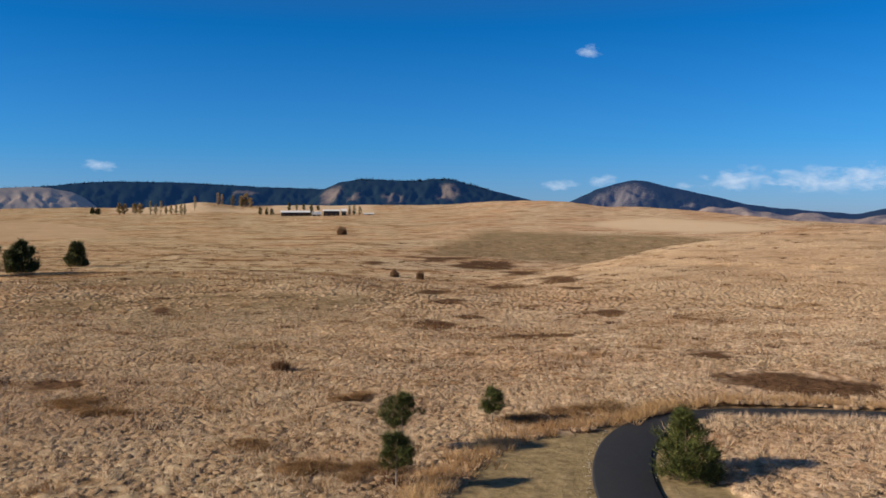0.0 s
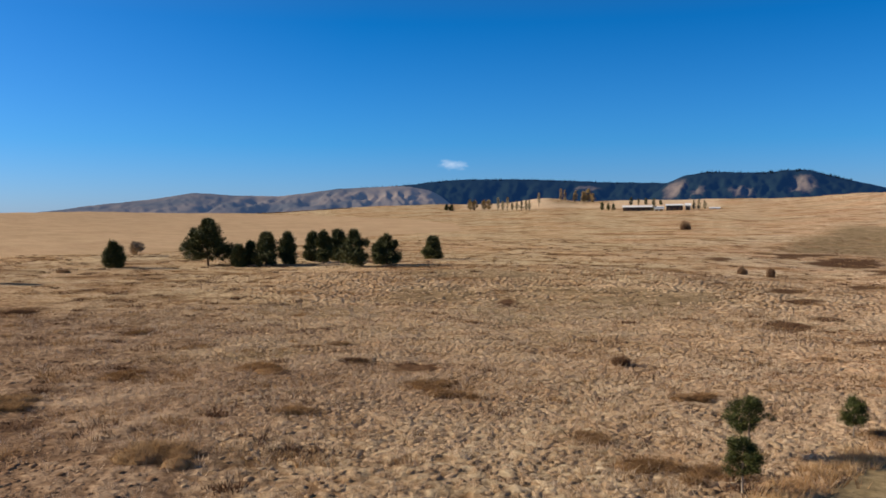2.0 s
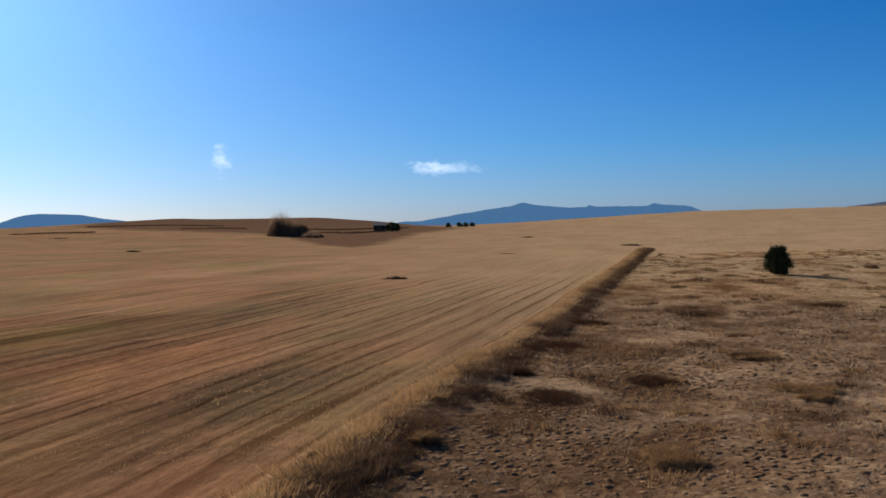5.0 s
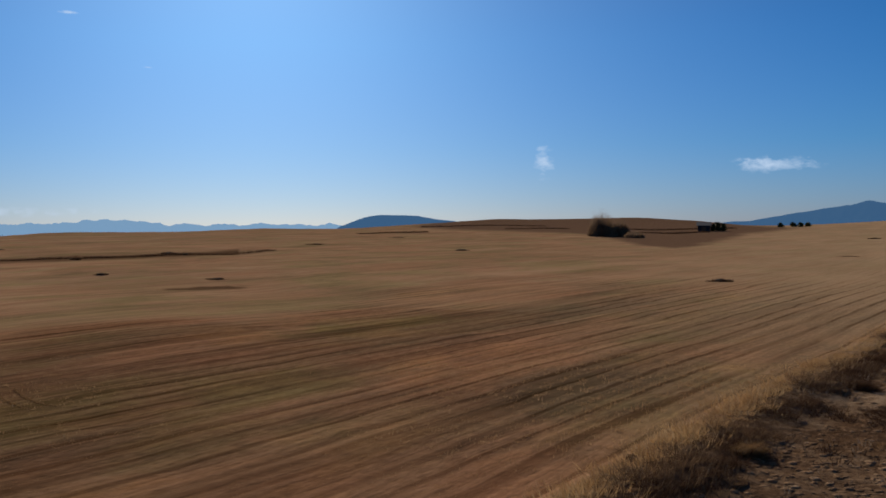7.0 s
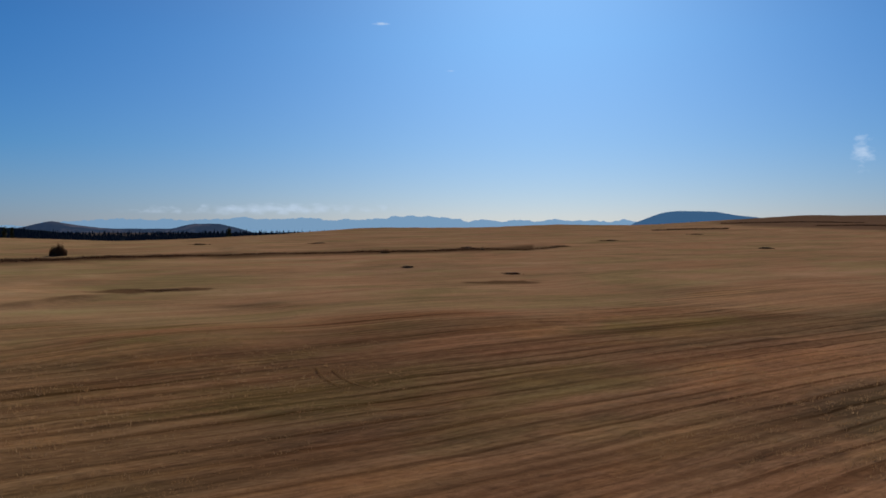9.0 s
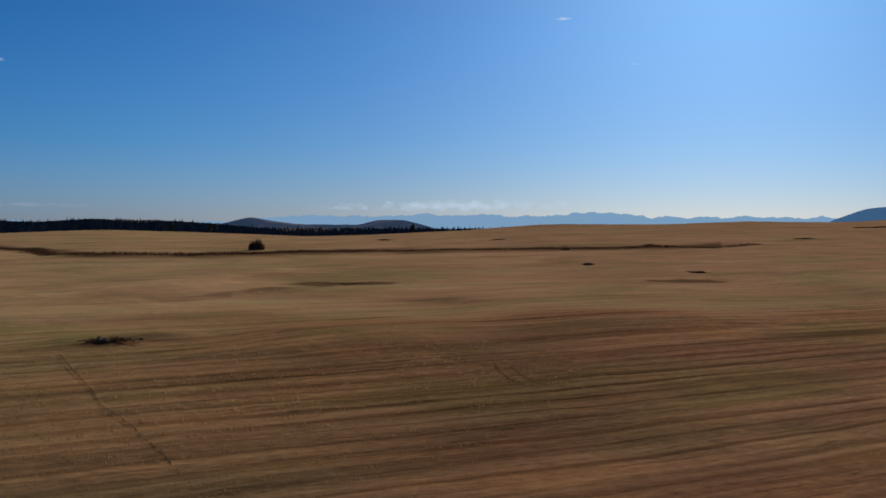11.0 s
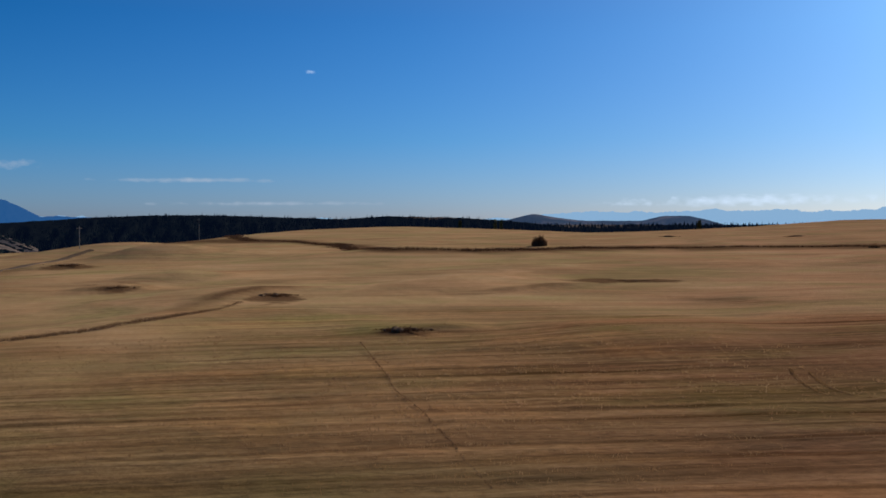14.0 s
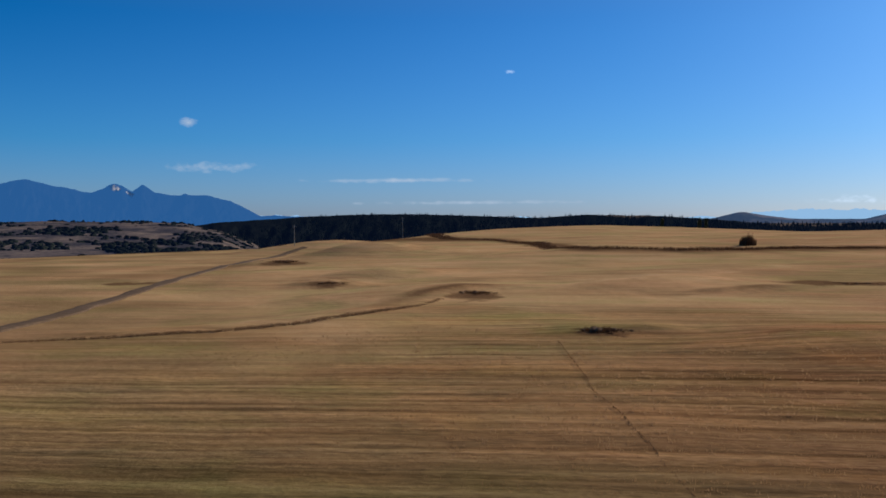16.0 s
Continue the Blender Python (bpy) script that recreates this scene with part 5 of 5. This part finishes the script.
strip_of_stems("brush_line", GULLY, 6, 4.2, 0.85, 0.085, BRUSH, "dark brush growing along a dry ditch", 7)
for i, line in enumerate(([(33.5, 0.78), (32.1, 0.855), (30.3, 0.927), (28.8, 1.03), (27.5, 1.06)], [(92.5, 0.05), (88, 0.12), (84.5, 0.05)], [(79.6, -0.22), (77.4, -0.28), (75, -0.22), (73, -0.2)], [(78.6, -0.42), (76.5, -0.5), (74.5, -0.42)], [(96.5, -0.35), (94.5, -0.3), (92, -0.28)], [(87, -0.12), (85, -0.1), (83, -0.14)])):
    strip_of_stems("brush_line", line, 7, 3.5, 1.2, 0.09, BRUSH, "dark brush line across a bare brown hillside", 70 + i)
WEED_LINE = [(178.8, -6.77), (172.7, -6.89), (166.7, -6.80), (160.4, -6.41), (155.3, -5.70), (152.4, -4.95)]
strip_of_stems("weed_line", WEED_LINE, 26, 0.7, 0.26, 0.018, THICKET, "thin line of dark weeds along a field border", 8)
TRACK = [(144.9, -7.93), (144.0, -9.09), (143.1, -10.14), (142.7, -11.0), (140.8, -12.5), (139.1, -14.1), (138.0, -15.4), (136.3, -17.0)]
strip_of_stems("weed_line", TRACK, 7, 0.08, 0.06, 0.012, THICKET, "thin dark rut with weeds across the stubble", 9)
for i, turn in enumerate(([(118.15, -9.1), (117.79, -9.59), (117.12, -10.06), (115.88, -10.51), (113.96, -10.72)], [(117.01, -9.25), (116.59, -9.7), (115.81, -10.09), (114.48, -10.36), (112.76, -10.43)])):
    strip_of_stems("wheel_track", turn, 14, 0.16, 0.06, 0.012, MOUNDGRASS, "curved wheel track pressed into the stubble", 91 + i)
ribbon("road", ROAD_LINE, 2.3, DIRT, 0.22, 0.6, "narrow grey dirt road over the field", "road", 0.5)
tagged(tuft_thing("bush", 133.3, -1.62, 6.5, 4.6, BRUSH, "round dark bush beside a dry ditch", "bush", 31, 260, 0.16, 0.9, 0.6))


for i, (b, d, w, h) in enumerate([(80.7, -0.62, 24, 19.0), (79.8, -0.66, 15, 12.0), (79.0, -0.72, 15, 4.5)]):
    tagged(tuft_thing("bush", b, d, w, h, DEADTWIGS, "leafless brown thicket on a bare hillside", "bush", 33 + i, 1500, 0.06, 1.6, 0.6, 0.45), group="thicket on the brown hill")


def utility_pole(b, d, top, seed):
    p = lay(b, d)
    h = EYE + math.hypot(p.x, p.y) * math.tan(radians(top)) - p.z
    e = tagged(empty_at("utility_pole", p - Vector((0, 0, 0.3))), "pale grey wooden utility pole beside the dirt road", "pole", "utility poles")
    v, f = tube([(0, 0, 0), (0, 0, h * 0.6), (0, 0, h + 0.3)], [0.12, 0.10, 0.08], 8)
    part("pole", v, f, POLEWOOD, e)
    v, f = tube([(0, 0, -0.9), (0, 0, 0.9)], [0.06, 0.06], 4)
    arm = part("crossarm", [(q[2], q[0], q[1] + h - 0.4) for q in v], f, POLEWOOD, e)


utility_pole(161.75, -1.50, -0.13, 1)
utility_pole(154.84, -1.08, 0.30, 2)


# ---- farm ----
def box(x0, x1, y0, y1, z0, z1):
    v = [(x, y, z) for z in (z0, z1) for x, y in ((x0, y0), (x1, y0), (x1, y1), (x0, y1))]
    return v, [(0, 3, 2, 1), (4, 5, 6, 7), (0, 1, 5, 4), (1, 2, 6, 5), (2, 3, 7, 6), (3, 0, 4, 7)]


def barn(b, d, width, wall, roof, label, wall_material, doors, cover=None):
    """A long low farm building with a pitched roof, seen along its side."""
    p = lay(b, d)
    l = math.hypot(p.x, p.y) * radians(width)
    e = tagged(empty_at("barn", p - Vector((0, 0, 0.5))), label, "building", "farm buildings")
    e.rotation_euler = (0, 0, radians(b))
    v, f = box(-l / 2, l / 2, 0, 14, -1, wall)
    part("wall", v, f, wall_material, e)
    x0, x1, t = -l / 2 - 0.8, l / 2 + 0.8, 0.25
    ring = [(-0.9, wall), (7, wall + roof), (14.9, wall), (14.9, wall - t), (7, wall + roof - t), (-0.9, wall - t)]
    v = [(x, y, z) for x in (x0, x1) for y, z in ring]
    f = [(i, (i + 1) % 6, (i + 1) % 6 + 6, i + 6) for i in range(6)]
    part("roof", v, f, cover or WHITE, e, "grey metal pitched roof" if cover else "white metal pitched roof")
    for k in range(doors):
        x = -l / 2 + l * (k + 0.5) / doors
        v, f = box(x - 1.6, x + 1.6, -0.12, 0.1, 0, min(3.4, wall - 0.6))
        part("door", v, f, DIRT, e, "plain grey sliding door")


barn(9.35, 0.84, 1.9, 4.6, 2.0, "long low dark barn with a white roof", WALLDARK, 6)
barn(7.15, 0.84, 1.0, 5.6, 1.6, "low dark shed with a white roof beside the long barn", WALLDARK, 3)
barn(8.1, 0.84, 0.55, 2.6, 2.8, "small white farm building with a white roof", WHITE, 2)
barn(6.35, 0.86, 0.3, 5.2, 2.6, "small grey farmhouse with a pale roof", POLEWOOD, 1)
barn(4.75, 0.9, 0.6, 1.6, 1.2, "small pale outbuilding at the edge of the farm", WHITE, 1)


barn(74.75, -0.36, 0.75, 4.5, 2.4, "grey shed with a grey roof on the brown hillside", WALLDARK, 1, SHEDROOF)


def leafy_tree(name, b, d, top, width, label, seed, material, category="tree", n=46, clear=0.12):
    rng = np.random.default_rng(seed)
    p = lay(b, d)
    r = math.hypot(p.x, p.y)
    tall, wide = EYE + r * math.tan(radians(top)) - p.z, r * radians(width)
    e = tagged(empty_at(name, p - Vector((0, 0, 0.3))), label, category)
    v, f = tube([(0, 0, 0), (0, 0, tall * 0.5), (0, 0, tall * 0.9)], [tall * 0.02, tall * 0.013, tall * 0.004], 6)
    part("trunk", v, f, BARK, e)
    env = lambda u: wide * 0.5 * min(1.0, 0.4 + u * 2.5) * max(0.0, 1 - u ** 2.6) ** 0.7
    v, f = crown_mesh(rng, env, tall * clear, tall * 0.97, n, wide * 0.32, 16, wide * 0.05)
    part("crown", v, f, material, e)
    return e


ROWTREES = [(20.0, 0.75), (19.7, 0.7), (19.1, 0.72), (18.8, 0.75), (18.2, 0.9), (17.9, 0.66), (17.6, 0.95), (17.3, 0.62), (17.0, 0.66), (16.7, 0.68), (16.4, 0.72), (16.2, 0.72), (15.6, 0.85)]
for i, (b, t) in enumerate(ROWTREES):
    base = 0.86 if b > 15.8 else 1.2
    tagged(leafy_tree("poplar_tree", b, base, base + t, 0.34 if b > 18.7 else 0.21, "slim yellow autumn poplar in a row by the farm", 200 + i, GOLD if b > 18.7 else PALEGOLD, clear=0.22), group="poplars by the farm")
for i, (b, d, t, w) in enumerate([(14.2, 1.5, 2.30, 0.22), (13.95, 1.5, 2.2, 0.2), (13.3, 1.42, 2.2, 0.26), (12.75, 1.4, 2.1, 0.36), (12.5, 1.4, 2.3, 0.4), (12.2, 1.36, 2.0, 0.26), (6.0, 0.9, 1.5, 0.22), (5.7, 0.9, 1.55, 0.22), (5.35, 0.9, 1.5, 0.22)]):
    tagged(leafy_tree("poplar_tree", b, d, t, w, "tall golden poplar on the low rise by the farm", 230 + i, GOLD if b > 12 else PALEGOLD), group="poplars by the farm")
for i, (b, d, t, w) in enumerate([(21.5, 0.9, 1.3, 0.28), (21.2, 0.9, 1.28, 0.3), (11.6, 0.9, 1.36, 0.26), (11.2, 0.9, 1.34, 0.24), (10.9, 0.9, 1.3, 0.22), (9.8, 1.2, 1.7, 0.22), (9.35, 1.2, 1.62, 0.14), (8.9, 1.2, 1.62, 0.2), (8.42, 0.84, 1.6, 0.26), (8.0, 1.2, 1.5, 0.2)]):
    tagged(leafy_tree("conifer_tree", b, d, t, w, "small dark conifer by the farm buildings", 250 + i, DARKPINE), group="conifers by the farm")
for i, (b, d, t, w) in enumerate([(73.95, -0.34, 0.22, 0.45), (73.6, -0.34, 0.10, 0.4), (74.2, -0.36, 0.05, 0.35), (70.3, -0.14, 0.10, 0.3), (69.6, -0.12, 0.12, 0.35), (69.2, -0.12, 0.10, 0.35), (68.8, -0.10, 0.12, 0.35)]):
    tagged(leafy_tree("shade_tree", b, d, t, w, "dark leafy tree on the far edge of the fields", 345 + i, DARKPINE, n=40, clear=0.03), group="trees on the far field edge")
leafy_tree("bare_tree", 40.8, -1.85, -0.99, 0.87, "small leafless brown tree on dry grassland", 270, TWIGS, n=34, clear=0.3)


def conifer_at(b, r, top, wide, seed):
    """A tall conifer far down in the valley, whose foot is behind the rise."""
    w = bearing_dir(b)
    p = Vector((w.x * r, w.y * r, float(height(w.x * r, w.y * r))))
    return pine("conifer_tree", p, EYE + r * math.tan(radians(top)) - p.z, wide, "tall dark conifer standing in the valley", seed, material=DARKPINE, clear=0.1, n=160, needles=20, needle=0.3, low=0.5, clump=3.0)


for i, (b, r, top, wide) in enumerate([(136.15, 1450, 0.16, 9.0), (135.75, 1480, 0.10, 8.0), (123.4, 1400, -0.05, 9.0), (138.4, 1500, 0.12, 8.0)]):
    tagged(conifer_at(b, r, top, wide, 280 + i), group="conifers in the valley")


# ---- far woods ----
def far_woods(crest, far, foot, depth, count, low, high, tall, label, seed, cut=None):
    rng = np.random.default_rng(seed)
    b = rng.uniform(crest[0][0] + 1, crest[-1][0] - 1, count)
    s = rng.uniform(low, high, count)
    top = np.interp(b, [c[0] for c in crest], [c[1] for c in crest])
    r = far - depth * (1 - s)
    zf = EYE + (far - depth) * math.tan(radians(foot))
    z = zf + (EYE + far * np.tan(np.radians(top)) - zf) * np.minimum(s, 1) ** 0.85 - tall * 0.3
    x, y = -r * np.sin(np.radians(b)), r * np.cos(np.radians(b))
    h, w = tall * rng.uniform(0.5, 1.3, count), tall * rng.uniform(0.16, 0.3, count)
    k = 5
    a = np.arange(k) * 2 * np.pi / k
    ring = np.stack([x[:, None] + w[:, None] * np.cos(a), y[:, None] + w[:, None] * np.sin(a), np.repeat(z[:, None], k, 1)], -1)
    v = np.concatenate([ring, np.stack([x, y, z + h], -1)[:, None]], 1).reshape(-1, 3)
    i = np.arange(count)[:, None] * (k + 1)
    f = np.stack([i + np.arange(k), i + (np.arange(k) + 1) % k, i + k + 0 * np.arange(k)], -1).reshape(-1, 3)
    return tagged(mesh_object("far_woods", v, f, FARWOOD), label, "woods", kind="stuff")


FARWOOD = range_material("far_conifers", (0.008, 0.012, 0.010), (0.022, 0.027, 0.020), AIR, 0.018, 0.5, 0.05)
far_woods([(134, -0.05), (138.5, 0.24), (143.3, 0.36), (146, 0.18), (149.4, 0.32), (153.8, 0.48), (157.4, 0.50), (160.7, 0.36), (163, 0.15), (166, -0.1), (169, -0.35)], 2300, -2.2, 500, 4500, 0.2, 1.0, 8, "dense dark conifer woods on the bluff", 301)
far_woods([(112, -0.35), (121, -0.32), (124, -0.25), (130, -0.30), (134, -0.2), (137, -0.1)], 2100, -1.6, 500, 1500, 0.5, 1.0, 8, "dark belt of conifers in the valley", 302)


def bank_scrub(count, seed):
    """Round scrub bushes gathered in the folds of the banks, thickest along the foot."""
    rng = np.random.default_rng(seed)
    r, b = rng.uniform(800, 1700, count), rng.uniform(164.3, 188, count)
    x, y = -r * np.sin(np.radians(b)), r * np.cos(np.radians(b))
    thick = np.array([noise.fractal((u * 0.006, v * 0.006, 8.0), 0.7, 2.1, 4) for u, v in zip(x, y)])
    keep = thick + np.interp(r, [850, 1020, 1150, 1640, 1700], [0.5, 0.35, -0.05, -0.12, 0.25]) > 0.12
    x, y = x[keep], y[keep]
    q = np.stack([x, y, [bank_height(u, v) for u, v in zip(x, y)]], -1)
    v, f = mounds(q, rng, 6, 2.1, rng.uniform(0.5, 1.9, len(q)))
    v = v.reshape(len(q), -1, 3)
    v[:, :, 2] = q[:, None, 2] + (v[:, :, 2] - q[:, None, 2]) * 2.6
    tagged(mesh_object("bank_scrub", v.reshape(-1, 3), f, FARWOOD, smooth=True), "dark scrub bushes on broken brown banks", "scrub", kind="stuff")


bank_scrub(7500, 303)
far_woods([(-4, 2.2), (-2.8, 2.53), (-0.4, 3.20), (2.5, 3.06), (5.0, 3.20), (6.6, 2.98)], 4100, 0.6, 700, 260, 0.97, 1.0, 14, "conifers along the ridge crest", 304)
far_woods([(6, 2.2), (7.6, 2.50), (12.2, 2.66), (16, 2.84), (19.6, 2.88), (21.8, 2.79), (24.5, 2.48), (28, 2.3)], 4500, 0.6, 600, 420, 0.97, 1.0, 14, "conifers along the long ridge crest", 305)


# ---- clouds ----
def cloud_material(name, shine):
    n = Nodes(name, 1.0, 0.0)
    info = n.node("TexCoord").outputs["Generated"]
    m = n.node("Mapping")
    m.inputs["Location"].default_value, m.inputs["Scale"].default_value = (-1.0, -1.0, 0), (2, 2, 0)
    n.link(info, m.inputs["Vector"])
    g = n.node("TexGradient")
    g.gradient_type = "SPHERICAL"
    n.link(m.outputs[0], g.inputs[0])
    f = n.noise(n.stretch(n.place(), 0, (1, 1, 2.2)), 0.011, 8, 0.62)
    a = n.ramp(n.math("ADD", n.math("MULTIPLY", g.outputs["Fac"], 0.75), n.math("MULTIPLY", n.math("ADD", f, -0.5), 2.0)), (0.18, (0, 0, 0)), (1.15, (0.75, 0.75, 0.75)))
    a = n.math("MULTIPLY", a, n.math("MINIMUM", n.math("MULTIPLY", g.outputs["Fac"], 4.0), 1.0))
    glow, clear, blend = n.node("Emission"), n.node("BsdfTransparent"), n.node("MixShader")
    glow.inputs[0].default_value, glow.inputs[1].default_value = (0.40 * shine, 0.49 * shine, 0.62 * shine, 1), 1.0
    n.link(a, blend.inputs[0])
    n.link(clear.outputs[0], blend.inputs[1])
    n.link(glow.outputs[0], blend.inputs[2])
    n.link(blend.outputs[0], n.tree.nodes["Material Output"].inputs[0])
    return n.mat


# Clouds glow instead of being lit; sunward ones are given nearly double
CLOUD, SUNWARD_CLOUD = cloud_material("thin_cloud", 1.0), cloud_material("thin_sunward_cloud", 1.9)


def cloud(b, d, wide, tall):
    r = 4930.0
    w, h = r * math.tan(radians(wide / 2)), r * math.tan(radians(tall / 2))
    c = bearing_dir(b, d) * r / math.cos(radians(d)) * 0.985 + Vector((0, 0, EYE))
    ob = mesh_object("cloud", [(-w, -h, 0), (w, -h, 0), (w, h, 0), (-w, h, 0)], [(0, 1, 2, 3)], SUNWARD_CLOUD if 68 < b < 150 else CLOUD)
    ob.matrix_world = look(c, (0, 0, EYE))
    ob.visible_shadow = False
    tagged(ob, "small thin white cloud in a clear blue sky", "cloud", kind="structure")


for row in [(-9.36, 11.0, 2.0, 1.2), (21.03, 3.84, 3.4, 0.9), (-7.4, 2.75, 3.2, 0.9), (-10.2, 3.04, 2.2, 1.0), (-19.0, 2.99, 6.0, 1.9), (-22.4, 3.0, 9.0, 1.8), (-17.8, 2.9, 5.0, 1.5), (-24.0, 2.5, 8.0, 1.2), (-25.6, 3.1, 5.0, 1.8),
            (-15.1, 2.69, 1.8, 0.6), (84.6, 4.15, 1.6, 2.8), (70.5, 3.66, 6.4, 1.3), (71.5, 3.9, 4.0, 0.6), (168.1, 6.23, 1.4, 0.9), (166.6, 3.5, 7.0, 0.9), (155.2, 2.66, 16.0, 0.4), (147.9, 9.47, 1.0, 0.5),
            # first two: pale horizon haze drawn as thin cloud
            (150.5, 1.2, 22.0, 0.35), (121, 1.15, 20.0, 0.9), (113.6, 12.74, 1.8, 0.25), (109.26, 9.86, 1.3, 0.2)]:
    cloud(*row)


# ---- along the path ----
def strip_by_places(name, line, per_metre, wide, tall, blade, material, label, seed):
    rng = np.random.default_rng(seed)
    out = []
    for (x0, y0), (x1, y1) in zip(line, line[1:]):
        l = math.hypot(x1 - x0, y1 - y0)
        t = rng.uniform(0, 1, int(l * per_metre))
        o = rng.normal(0, wide * 0.4, len(t))
        out.append(np.stack([x0 + (x1 - x0) * t + (y1 - y0) / l * o, y0 + (y1 - y0) * t - (x1 - x0) / l * o], -1))
    q = np.concatenate(out)
    v, f = blades(drop_to_ground(q[:, 0], q[:, 1], height(q[:, 0], q[:, 1])), rng, 20, tall, 0.28, blade, 0.8)
    return tagged(mesh_object(name, v, f, material), label, "grass", kind="stuff")


strip_by_places("tall_grass_fringe", [(-2.6, 30), (-0.9, 36), (0.8, 41), (2.6, 44.8), (5.2, 47.6), (8.6, 49.2), (10.6, 50.6), (13.4, 53.2)], 14, 1.3, 0.55, 0.014, TALLGRASS, "tall dry grass fringe round the mown verge", 41)
strip_by_places("tall_grass_fringe", [(10.8, 49.8), (13.4, 53.0), (17, 54.6), (21.5, 54.6), (27, 53.2), (34, 51.5)], 10, 0.9, 0.45, 0.014, TALLGRASS, "dry grass along the far edge of the asphalt path", 42)
strip_by_places("tall_grass_fringe", [(15.2, 49.2), (18, 50.0), (22, 49.8), (28, 48.6), (36, 46.8)], 10, 0.9, 0.36, 0.012, TUSSOCK, "dry grass hiding the near edge of the asphalt path", 43)


def gravel_edge(offset, seed, label):
    """Small pale stones scattered along a side of the path."""
    rng = np.random.default_rng(seed)
    bm = bmesh.new()
    for (x0, y0), (x1, y1) in list(zip(PATH, PATH[1:]))[1:6]:
        l = math.hypot(x1 - x0, y1 - y0)
        for k in range(int(l * 7)):
            t = rng.uniform(0, 1)
            o = offset + rng.normal(0, 0.08)
            x, y = x0 + (x1 - x0) * t + (y1 - y0) / l * o, y0 + (y1 - y0) * t - (x1 - x0) / l * o
            r = rng.uniform(0.015, 0.05)
            m = Matrix.LocRotScale((x, y, float(height(x, y)) + 0.05), Euler((0, 0, rng.uniform(0, 6))), (r, r * 0.8, r * 0.6))
            bmesh.ops.create_icosphere(bm, subdivisions=1, radius=1.0, matrix=m)
    me = bpy.data.meshes.new("gravel")
    bm.to_mesh(me)
    bm.free()
    me.materials.append(PALESTONE)
    return tagged(new("gravel", me), label, "gravel", kind="stuff")


PALESTONE = plain_material("pale_gravel", (0.28, 0.25, 0.21), (0.46, 0.42, 0.36), 9.0)
gravel_edge(-1.40, 61, "pale gravel edging beside the asphalt path")
gravel_edge(1.40, 62, "pale gravel edging beside the asphalt path")
